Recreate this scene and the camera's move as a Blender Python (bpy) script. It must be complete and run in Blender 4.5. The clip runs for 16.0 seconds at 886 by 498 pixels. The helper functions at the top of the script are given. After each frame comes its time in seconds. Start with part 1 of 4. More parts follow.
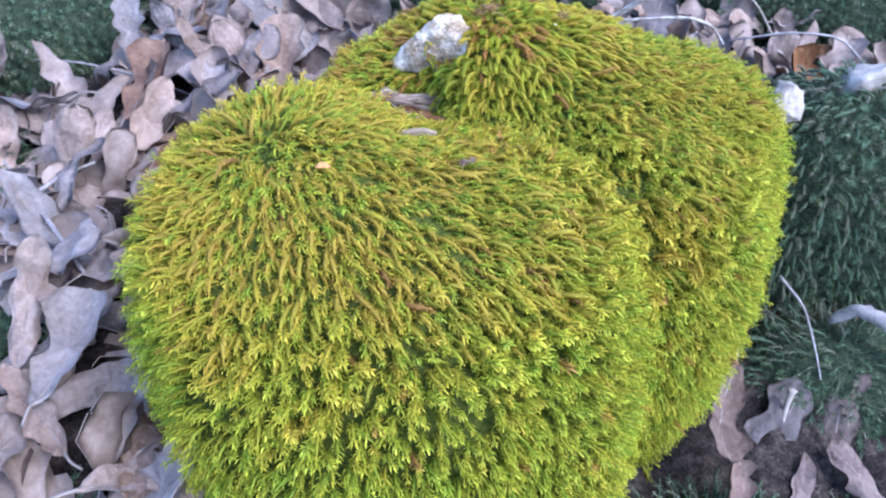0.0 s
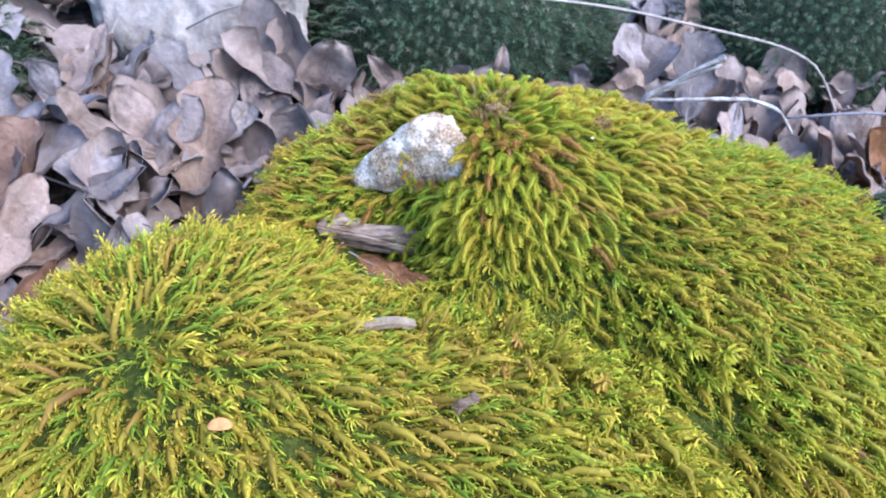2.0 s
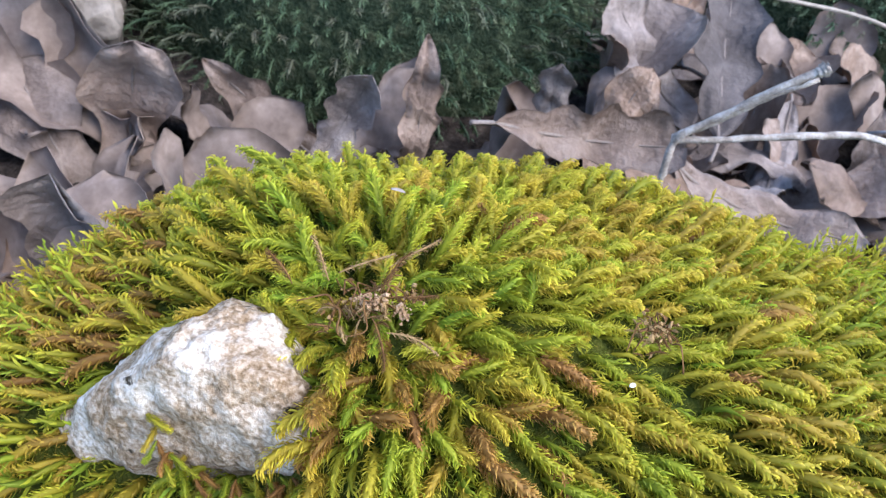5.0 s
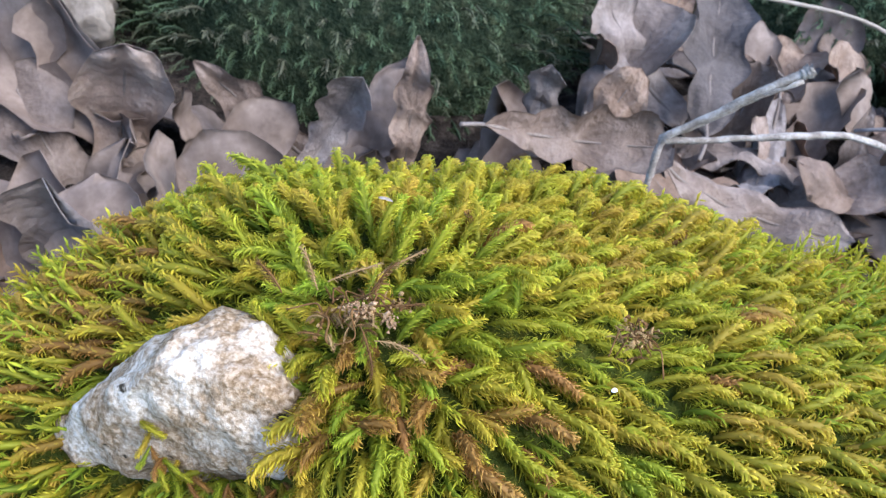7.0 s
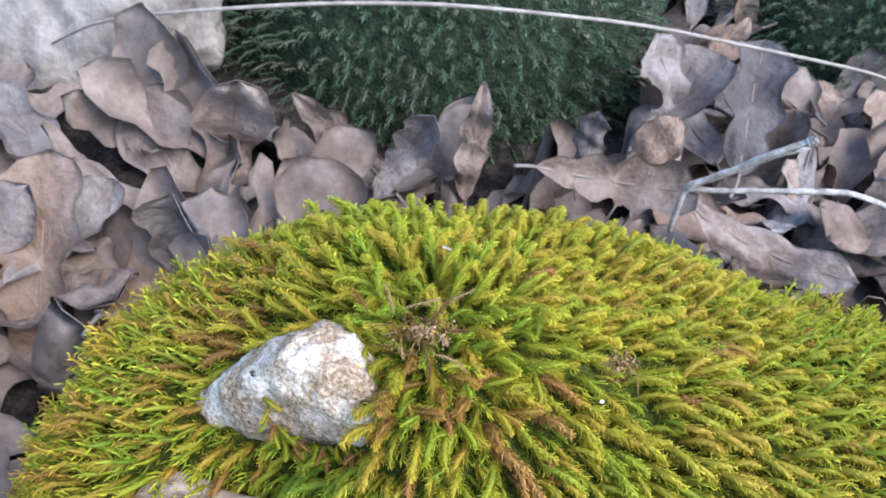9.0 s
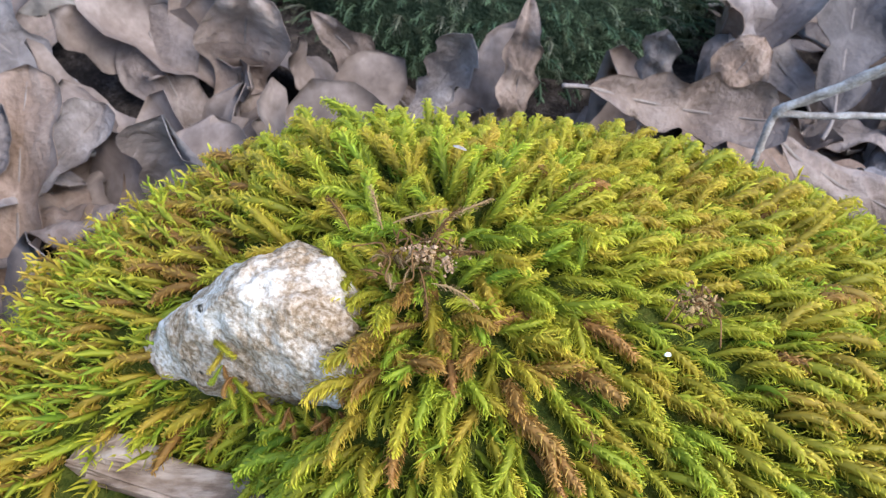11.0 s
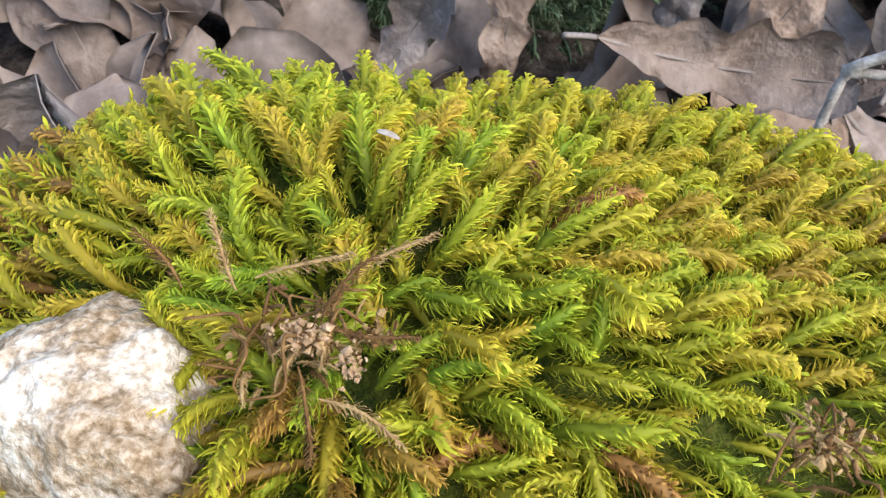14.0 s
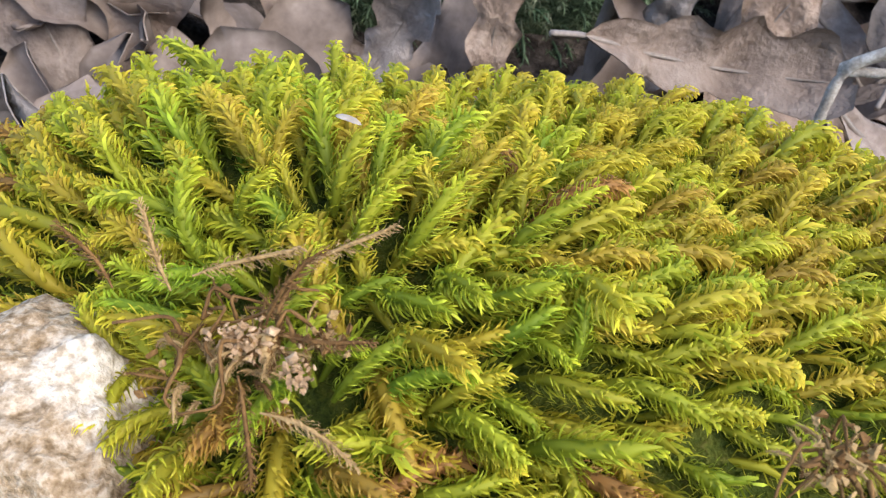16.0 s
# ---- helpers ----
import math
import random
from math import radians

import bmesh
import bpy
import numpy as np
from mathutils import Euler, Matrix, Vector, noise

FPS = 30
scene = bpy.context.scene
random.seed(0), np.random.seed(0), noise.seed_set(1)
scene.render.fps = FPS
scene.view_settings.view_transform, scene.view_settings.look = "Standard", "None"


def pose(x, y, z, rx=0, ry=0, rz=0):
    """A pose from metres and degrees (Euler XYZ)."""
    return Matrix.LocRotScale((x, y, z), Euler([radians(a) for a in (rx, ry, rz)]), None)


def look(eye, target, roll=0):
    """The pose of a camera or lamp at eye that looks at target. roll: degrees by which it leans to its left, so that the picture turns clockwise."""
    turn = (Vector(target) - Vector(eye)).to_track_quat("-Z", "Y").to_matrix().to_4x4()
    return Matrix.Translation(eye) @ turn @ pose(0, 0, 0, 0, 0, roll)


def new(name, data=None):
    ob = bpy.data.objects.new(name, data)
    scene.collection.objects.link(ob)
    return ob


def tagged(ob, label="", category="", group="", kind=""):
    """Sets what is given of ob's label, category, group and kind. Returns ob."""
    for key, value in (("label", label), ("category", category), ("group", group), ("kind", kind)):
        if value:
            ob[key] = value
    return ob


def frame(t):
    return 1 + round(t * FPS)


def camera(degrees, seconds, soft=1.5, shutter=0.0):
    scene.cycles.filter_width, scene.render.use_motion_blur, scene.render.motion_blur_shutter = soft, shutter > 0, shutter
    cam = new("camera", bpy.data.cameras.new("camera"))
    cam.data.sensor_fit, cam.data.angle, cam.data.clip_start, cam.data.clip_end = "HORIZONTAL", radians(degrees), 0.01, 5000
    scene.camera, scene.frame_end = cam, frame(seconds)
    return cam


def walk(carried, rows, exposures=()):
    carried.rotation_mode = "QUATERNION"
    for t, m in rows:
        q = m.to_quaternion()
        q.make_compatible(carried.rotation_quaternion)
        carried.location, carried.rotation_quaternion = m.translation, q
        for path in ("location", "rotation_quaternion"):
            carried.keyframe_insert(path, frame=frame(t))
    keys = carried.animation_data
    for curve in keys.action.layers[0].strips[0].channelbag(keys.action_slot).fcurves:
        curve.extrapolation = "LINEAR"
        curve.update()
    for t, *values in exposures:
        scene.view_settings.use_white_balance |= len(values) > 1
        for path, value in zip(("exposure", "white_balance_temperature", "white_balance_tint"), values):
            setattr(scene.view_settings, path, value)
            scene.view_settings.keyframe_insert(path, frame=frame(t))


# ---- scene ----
cam = camera(58.2, 16.0, 1.1)
cam.data.dof.use_dof, cam.data.dof.focus_distance, cam.data.dof.aperture_fstop = True, 0.085, 110.0
METRES, EYE, TILT, LEAN, TURN = 0.6, 0.36, -40.0, 0.0, 0.0
ROWS = [
    (0.0, 0.0, 0.0, 0.0, -0.0, 0.0, 0.0),
    (0.5, -0.0318, 0.051, 0.003, -0.15, 0.95, -0.97),
    (1.0, -0.0309, 0.0939, 0.01, -0.45, 0.98, -0.44),
    (1.5, -0.0194, 0.1413, 0.0426, -1.26, 0.69, -0.35),
    (2.0, -0.006, 0.232, 0.1329, -2.02, -0.13, -0.88),
    (2.5, 0.0039, 0.3402, 0.1915, -3.5, -1.69, -0.81),
    (3.0, 0.0071, 0.4355, 0.2185, -4.29, -1.87, -0.08),
    (3.5, 0.0334, 0.492, 0.2305, -4.81, -2.85, 0.44),
    (4.0, 0.0405, 0.5165, 0.2357, -4.79, -3.75, 1.14),
    (6.5, 0.0448, 0.5419, 0.2554, -5.18, -6.29, 1.72),
    (7.0, 0.0441, 0.5301, 0.2536, -5.43, -5.72, 1.82),
    (7.5, 0.0441, 0.5166, 0.2496, -4.86, -5.77, 0.5),
    (8.0, 0.0463, 0.5015, 0.2623, -4.13, -5.93, -0.44),
    (8.5, 0.041, 0.4718, 0.2572, -2.85, -6.4, -2.65),
    (9.0, 0.0428, 0.4553, 0.2787, -0.78, -6.44, -1.14),
    (11.5, 0.0588, 0.537, 0.2468, 3.68, -9.17, -1.83),
    (12.0, 0.0562, 0.5331, 0.2542, 2.75, -10.32, -2.14),
    (12.5, 0.057, 0.5285, 0.2621, 2.41, -10.75, -2.23),
    (13.0, 0.0707, 0.5733, 0.2641, 4.6, -13.59, -1.34),
    (13.5, 0.0784, 0.609, 0.2614, 4.98, -14.07, -1.09),
    (14.0, 0.0643, 0.6214, 0.2523, 3.17, -10.93, -1.72),
    (14.5, 0.066, 0.6284, 0.2544, 3.05, -11.35, -2.02),
    (15.0, 0.0678, 0.6296, 0.2513, 3.11, -10.61, -1.73),
    (15.5, 0.0646, 0.6308, 0.249, 2.59, -9.9, -1.75),
    (16.0, 0.0679, 0.633, 0.248, 2.76, -10.05, -1.67),
]
walk(cam, [(t, pose(0, 0, EYE, TILT, LEAN, TURN) @ pose(METRES * x, METRES * y, METRES * z, 90 + pitch, roll, yaw)) for t, x, y, z, yaw, pitch, roll in ROWS],
     [(0.0, 2.1, 4950, 20), (1.5, 2.08, 5050, 18), (3.5, 2.0, 5350, 18), (6.0, 1.68, 5700, 13), (9.0, 1.8, 5500, 13), (12.0, 1.64, 5800, 11), (14.0, 1.7, 6150, 10), (16.0, 1.68, 6200, 11)])


# ---- world and light: a bright overcast sky, soft light from above ----
world = bpy.data.worlds.new("sky")
scene.world = world
world.use_nodes = True
wn = world.node_tree.nodes
sky = wn.new("ShaderNodeTexSky")
sky.sky_type, sky.sun_disc = "NISHITA", False
sky.sun_elevation, sky.sun_rotation = radians(49), radians(122)
wn["Background"].inputs["Strength"].default_value = 0.15
world.node_tree.links.new(sky.outputs[0], wn["Background"].inputs["Color"])
sun = new("sun", bpy.data.lights.new("sun", "SUN"))
sun.data.energy, sun.data.angle, sun.data.color = 1.5, radians(45), (1.0, 0.95, 0.87)
sun.matrix_world = look((0.95, -0.6, 1.3), (0, 0, 0))


# ---- materials ----
def material(name, rough=0.7, spec=0.3):
    mat = bpy.data.materials.new(name)
    mat.use_nodes = True
    bsdf = mat.node_tree.nodes["Principled BSDF"]
    bsdf.inputs["Roughness"].default_value = rough
    bsdf.inputs["Specular IOR Level"].default_value = spec
    return mat, mat.node_tree.nodes, mat.node_tree.links, bsdf


def ramp(nodes, stops):
    node = nodes.new("ShaderNodeValToRGB")
    els = node.color_ramp.elements
    while len(els) < len(stops):
        els.new(0.5)
    for el, (p, c) in zip(els, stops):
        el.position, el.color = p, (*c, 1)
    return node


def noise_tex(nodes, links, scale, detail=4, rough=0.6, coords="Object"):
    co = nodes.new("ShaderNodeTexCoord")
    tex = nodes.new("ShaderNodeTexNoise")
    tex.inputs["Scale"].default_value, tex.inputs["Detail"].default_value = scale, detail
    tex.inputs["Roughness"].default_value = rough
    links.new(co.outputs[coords], tex.inputs["Vector"])
    return tex


def arith(nodes, links, op, a, b):
    node = nodes.new("ShaderNodeMath")
    node.operation = op
    for k, v in enumerate((a, b)):
        if isinstance(v, (int, float)):
            node.inputs[k].default_value = v
        else:
            links.new(v, node.inputs[k])
    return node.outputs[0]


def blend(nodes, links, fac, a, b, kind="MIX"):
    node = nodes.new("ShaderNodeMix")
    node.data_type, node.blend_type = "RGBA", kind
    for sock, v in ((node.inputs[0], fac), (node.inputs[6], a), (node.inputs[7], b)):
        if isinstance(v, (int, float)):
            sock.default_value = v
        elif isinstance(v, tuple):
            sock.default_value = (*v, 1)
        else:
            links.new(v, sock)
    return node.outputs[2]


def bump(nodes, links, bsdf, height, strength, distance):
    node = nodes.new("ShaderNodeBump")
    node.inputs["Strength"].default_value, node.inputs["Distance"].default_value = strength, distance
    links.new(height, node.inputs["Height"])
    links.new(node.outputs[0], bsdf.inputs["Normal"])


def moss_material(name, stops, tips, singly, translucent=0.42):
    """Leafy moss. The tone of a shoot goes from green to straw to brown; the young tip is paler than the older base, a
    blend that also carries painted shading.
    """
    mat, nodes, links, bsdf = material(name, 0.55, 0.25)
    if singly:
        tone = arith(nodes, links, "ADD", arith(nodes, links, "MULTIPLY", nodes.new("ShaderNodeObjectInfo").outputs["Random"], 0.60), 0.17)
    else:
        at = nodes.new("ShaderNodeAttribute")
        at.attribute_name = "tone"
        tone = at.outputs["Fac"]
    geo = nodes.new("ShaderNodeNewGeometry")
    broad = nodes.new("ShaderNodeTexNoise")
    broad.inputs["Scale"].default_value, broad.inputs["Detail"].default_value = 28, 3
    links.new(geo.outputs["Position"], broad.inputs["Vector"])
    shift = arith(nodes, links, "MULTIPLY", arith(nodes, links, "SUBTRACT", broad.outputs["Fac"], 0.40), 0.55)
    tone = arith(nodes, links, "ADD", tone, shift)
    leaf = arith(nodes, links, "MULTIPLY", arith(nodes, links, "SUBTRACT", geo.outputs["Random Per Island"], 0.5), 0.20)
    tone = arith(nodes, links, "ADD", tone, leaf)
    body = ramp(nodes, stops)
    tip = ramp(nodes, tips)
    links.new(tone, body.inputs[0])
    links.new(tone, tip.inputs[0])
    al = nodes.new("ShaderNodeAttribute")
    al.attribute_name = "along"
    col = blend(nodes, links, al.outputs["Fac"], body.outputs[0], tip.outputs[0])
    vary = nodes.new("ShaderNodeHueSaturation")
    twice = arith(nodes, links, "FRACT", arith(nodes, links, "MULTIPLY", geo.outputs["Random Per Island"], 17.0), 0.0)
    links.new(arith(nodes, links, "ADD", arith(nodes, links, "MULTIPLY", twice, 0.36), 0.82), vary.inputs["Value"])
    links.new(col, vary.inputs["Color"])
    col = vary.outputs["Color"]
    links.new(col, bsdf.inputs["Base Color"])
    tr = nodes.new("ShaderNodeBsdfTranslucent")
    links.new(col, tr.inputs["Color"])
    mix = nodes.new("ShaderNodeMixShader")
    mix.inputs[0].default_value = translucent
    links.new(bsdf.outputs[0], mix.inputs[1])
    links.new(tr.outputs[0], mix.inputs[2])
    links.new(mix.outputs[0], nodes["Material Output"].inputs["Surface"])
    return mat


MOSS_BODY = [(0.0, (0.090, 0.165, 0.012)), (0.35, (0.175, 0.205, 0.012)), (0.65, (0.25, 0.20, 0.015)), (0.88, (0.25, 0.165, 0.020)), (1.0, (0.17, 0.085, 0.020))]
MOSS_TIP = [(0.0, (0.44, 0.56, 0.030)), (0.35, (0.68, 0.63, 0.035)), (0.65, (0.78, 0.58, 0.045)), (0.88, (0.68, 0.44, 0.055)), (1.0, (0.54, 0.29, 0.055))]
BROWN_BODY = [(0.0, (0.14, 0.065, 0.018)), (1.0, (0.19, 0.085, 0.024))]
BROWN_TIP = [(0.0, (0.62, 0.40, 0.065)), (0.5, (0.58, 0.30, 0.06)), (1.0, (0.46, 0.22, 0.055))]
DARK_BODY = [(0.0, (0.035, 0.058, 0.032)), (0.6, (0.06, 0.085, 0.042)), (1.0, (0.085, 0.085, 0.055))]
DARK_TIP = [(0.0, (0.10, 0.17, 0.085)), (0.6, (0.16, 0.22, 0.10)), (1.0, (0.22, 0.21, 0.13))]
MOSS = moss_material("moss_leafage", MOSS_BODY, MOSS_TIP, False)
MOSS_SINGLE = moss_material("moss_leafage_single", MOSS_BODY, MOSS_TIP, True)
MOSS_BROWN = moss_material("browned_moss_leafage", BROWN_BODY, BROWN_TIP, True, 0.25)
DARK_MOSS = moss_material("dark_moss_leafage", DARK_BODY, DARK_TIP, False, 0.2)


def plain_material(name, stops, scale, rough=0.8, spec=0.2, relief=0.4, depth=0.0006, fine=6.0, random_tint=0.0, translucent=0.0):
    mat, nodes, links, bsdf = material(name, rough, spec)
    a = noise_tex(nodes, links, scale)
    b = noise_tex(nodes, links, scale * fine, 5)
    mixed = arith(nodes, links, "ADD", arith(nodes, links, "MULTIPLY", a.outputs["Fac"], 0.65), arith(nodes, links, "MULTIPLY", b.outputs["Fac"], 0.35))
    r = ramp(nodes, stops)
    links.new(mixed, r.inputs[0])
    col = r.outputs[0]
    if random_tint:
        info = nodes.new("ShaderNodeObjectInfo")
        hsv = nodes.new("ShaderNodeHueSaturation")
        links.new(col, hsv.inputs["Color"])
        links.new(arith(nodes, links, "ADD", arith(nodes, links, "MULTIPLY", info.outputs["Random"], random_tint), 1 - random_tint / 2), hsv.inputs["Value"])
        links.new(arith(nodes, links, "ADD", arith(nodes, links, "MULTIPLY", arith(nodes, links, "FRACT", arith(nodes, links, "MULTIPLY", info.outputs["Random"], 7.31), 0), 0.6), 0.55), hsv.inputs["Saturation"])
        col = hsv.outputs[0]
    links.new(col, bsdf.inputs["Base Color"])
    bump(nodes, links, bsdf, mixed, relief, depth)
    if translucent:
        tr = nodes.new("ShaderNodeBsdfTranslucent")
        links.new(col, tr.inputs["Color"])
        mix = nodes.new("ShaderNodeMixShader")
        mix.inputs[0].default_value = translucent
        links.new(bsdf.outputs[0], mix.inputs[1])
        links.new(tr.outputs[0], mix.inputs[2])
        links.new(mix.outputs[0], nodes["Material Output"].inputs["Surface"])
    return mat


SOIL = plain_material("dark_soil", [(0.36, (0.008, 0.006, 0.005)), (0.5, (0.030, 0.023, 0.018)), (0.62, (0.075, 0.058, 0.045)), (0.72, (0.14, 0.11, 0.085))], 130, 0.95, 0.1, 1.0, 0.006, 5)
CORE = plain_material("moss_base", [(0.32, (0.025, 0.036, 0.007)), (0.46, (0.065, 0.085, 0.011)), (0.58, (0.12, 0.13, 0.018)), (0.72, (0.15, 0.115, 0.03))], 420, 0.9, 0.1, 1.0, 0.004)
DARK_CORE = plain_material("dark_moss_base", [(0.34, (0.012, 0.018, 0.010)), (0.5, (0.035, 0.050, 0.026)), (0.66, (0.075, 0.085, 0.045))], 160, 0.95, 0.05, 1.0, 0.006, 4)
LEAF = plain_material("dry_oak_leaf", [(0.3, (0.11, 0.073, 0.048)), (0.5, (0.25, 0.175, 0.127)), (0.68, (0.39, 0.295, 0.225))], 3.2, 0.6, 0.3, 0.5, 0.01, 6, 0.5, 0.15)
CLOD = plain_material("crumbly_soil", [(0.34, (0.03, 0.02, 0.013)), (0.5, (0.09, 0.06, 0.04)), (0.62, (0.20, 0.13, 0.085)), (0.7, (0.32, 0.22, 0.15))], 180, 0.95, 0.1, 1.0, 0.002, 5)
# a darker copy of the dry leaf, the shade beside the cushion in its colour
SHADE_TONE_LEAF = plain_material("shade_tone_oak_leaf", [(0.3, (0.04, 0.028, 0.02)), (0.5, (0.095, 0.068, 0.052)), (0.68, (0.15, 0.11, 0.085))], 3.2, 0.75, 0.15, 0.5, 0.01, 6, 0.5, 0.1)
LITTER = plain_material("matted_oak_leaf", [(0.3, (0.10, 0.07, 0.05)), (0.5, (0.20, 0.147, 0.112)), (0.7, (0.32, 0.25, 0.20))], 45, 0.65, 0.25, 0.5, 0.0006, 6)
RUST_LEAF = plain_material("rusty_oak_leaf", [(0.3, (0.075, 0.036, 0.018)), (0.5, (0.17, 0.085, 0.042)), (0.7, (0.27, 0.155, 0.085))], 3.2, 0.6, 0.25, 0.5, 0.01, 6, 0.4, 0.15)
RIB = plain_material("leaf_rib", [(0.3, (0.15, 0.115, 0.09)), (0.7, (0.27, 0.22, 0.18))], 60, 0.6, 0.3, 0.3, 0.0003)
GREY_STONE = plain_material("weathered_limestone", [(0.34, (0.13, 0.105, 0.08)), (0.46, (0.26, 0.22, 0.175)), (0.62, (0.41, 0.35, 0.285))], 30, 0.9, 0.15, 1.0, 0.004, 6)


def chalk_material():
    """Chalky white limestone: tan granular patches, fine pits and a few dark specks of dirt."""
    mat, nodes, links, bsdf = material("limestone", 0.9, 0.15)
    patch = ramp(nodes, [(0.40, (0.0, 0.0, 0.0)), (0.54, (1.0, 1.0, 1.0))])
    links.new(noise_tex(nodes, links, 75, 6, 0.62).outputs["Fac"], patch.inputs[0])
    grain = noise_tex(nodes, links, 1100, 4, 0.6)
    tan = ramp(nodes, [(0.34, (0.16, 0.10, 0.048)), (0.5, (0.31, 0.215, 0.125)), (0.64, (0.46, 0.355, 0.24))])
    white = ramp(nodes, [(0.34, (0.37, 0.285, 0.19)), (0.5, (0.58, 0.485, 0.365)), (0.64, (0.72, 0.63, 0.51))])
    links.new(grain.outputs["Fac"], tan.inputs[0])
    links.new(grain.outputs["Fac"], white.inputs[0])
    col = blend(nodes, links, patch.outputs[0], white.outputs[0], tan.outputs[0])
    dirt = ramp(nodes, [(0.66, (0.0, 0.0, 0.0)), (0.71, (1.0, 1.0, 1.0))])
    links.new(noise_tex(nodes, links, 230, 3, 0.6).outputs["Fac"], dirt.inputs[0])
    col = blend(nodes, links, dirt.outputs[0], col, (0.045, 0.035, 0.02))
    links.new(col, bsdf.inputs["Base Color"])
    relief = arith(nodes, links, "ADD", arith(nodes, links, "MULTIPLY", noise_tex(nodes, links, 260, 5).outputs["Fac"], 0.8), arith(nodes, links, "MULTIPLY", grain.outputs["Fac"], 0.25))
    bump(nodes, links, bsdf, relief, 0.9, 0.0016)
    return mat


STONE = chalk_material()


def wood_material():
    mat, nodes, links, bsdf = material("weathered_wood", 0.9, 0.15)
    co, mapping, grain = nodes.new("ShaderNodeTexCoord"), nodes.new("ShaderNodeMapping"), nodes.new("ShaderNodeTexNoise")
    mapping.inputs["Rotation"].default_value = (0, 0, radians(13))
    mapping.inputs["Scale"].default_value = (90, 420, 600)
    grain.inputs["Scale"].default_value, grain.inputs["Detail"].default_value = 1.0, 6
    links.new(co.outputs["Object"], mapping.inputs["Vector"])
    links.new(mapping.outputs[0], grain.inputs["Vector"])
    stain = noise_tex(nodes, links, 110, 4)
    mixed = arith(nodes, links, "ADD", arith(nodes, links, "MULTIPLY", grain.outputs["Fac"], 0.6), arith(nodes, links, "MULTIPLY", stain.outputs["Fac"], 0.4))
    r = ramp(nodes, [(0.34, (0.06, 0.036, 0.022)), (0.46, (0.21, 0.145, 0.095)), (0.58, (0.36, 0.275, 0.20)), (0.70, (0.46, 0.37, 0.28))])
    links.new(mixed, r.inputs[0])
    links.new(r.outputs[0], bsdf.inputs["Base Color"])
    bump(nodes, links, bsdf, grain.outputs["Fac"], 1.0, 0.0012)
    return mat


WOOD = wood_material()
BARK = plain_material("grey_twig_bark", [(0.3, (0.12, 0.10, 0.09)), (0.5, (0.24, 0.21, 0.19)), (0.7, (0.38, 0.35, 0.32))], 90, 0.75, 0.25, 0.6, 0.0006, 5)
PALE_TWIG = plain_material("bleached_twig", [(0.36, (0.16, 0.13, 0.10)), (0.5, (0.31, 0.265, 0.215)), (0.64, (0.50, 0.45, 0.385))], 260, 0.7, 0.25, 0.6, 0.0005)
STRAW = plain_material("straw", [(0.3, (0.17, 0.135, 0.10)), (0.55, (0.32, 0.265, 0.205)), (0.7, (0.44, 0.385, 0.31))], 120, 0.6, 0.3, 0.5, 0.0004)


# ---- building helpers ----
def mesh_of(name, verts, tris, mat, smooth=True, **attributes):
    """A mesh from arrays of vertices and triangles, with a number for each vertex by name."""
    me = bpy.data.meshes.new(name)
    verts, tris = np.asarray(verts, np.float32), np.asarray(tris, np.int32)
    me.vertices.add(len(verts))
    me.vertices.foreach_set("co", verts.ravel())
    me.loops.add(tris.size)
    me.loops.foreach_set("vertex_index", tris.ravel())
    me.polygons.add(len(tris))
    me.polygons.foreach_set("loop_start", np.arange(len(tris), dtype=np.int32) * 3)
    me.polygons.foreach_set("use_smooth", np.full(len(tris), smooth))
    me.update(calc_edges=True)
    me.validate()
    for key, value in attributes.items():
        me.attributes.new(key, "FLOAT", "POINT").data.foreach_set("value", np.asarray(value, np.float32))
    me.materials.append(mat)
    return me


def part(name, me, parent=None, label="", m=None):
    """Links a mesh as one object, under a thing or part where one is given."""
    ob = new(name, me)
    if parent is not None:
        ob.parent = parent
    if m is not None:
        ob.matrix_basis = m
    return tagged(ob, label)


def from_bm(name, bm, mat, smooth=True):
    me = bpy.data.meshes.new(name)
    bmesh.ops.triangulate(bm, faces=bm.faces[:])
    bm.to_mesh(me)
    bm.free()
    me.polygons.foreach_set("use_smooth", np.full(len(me.polygons), smooth))
    me.materials.append(mat)
    return me


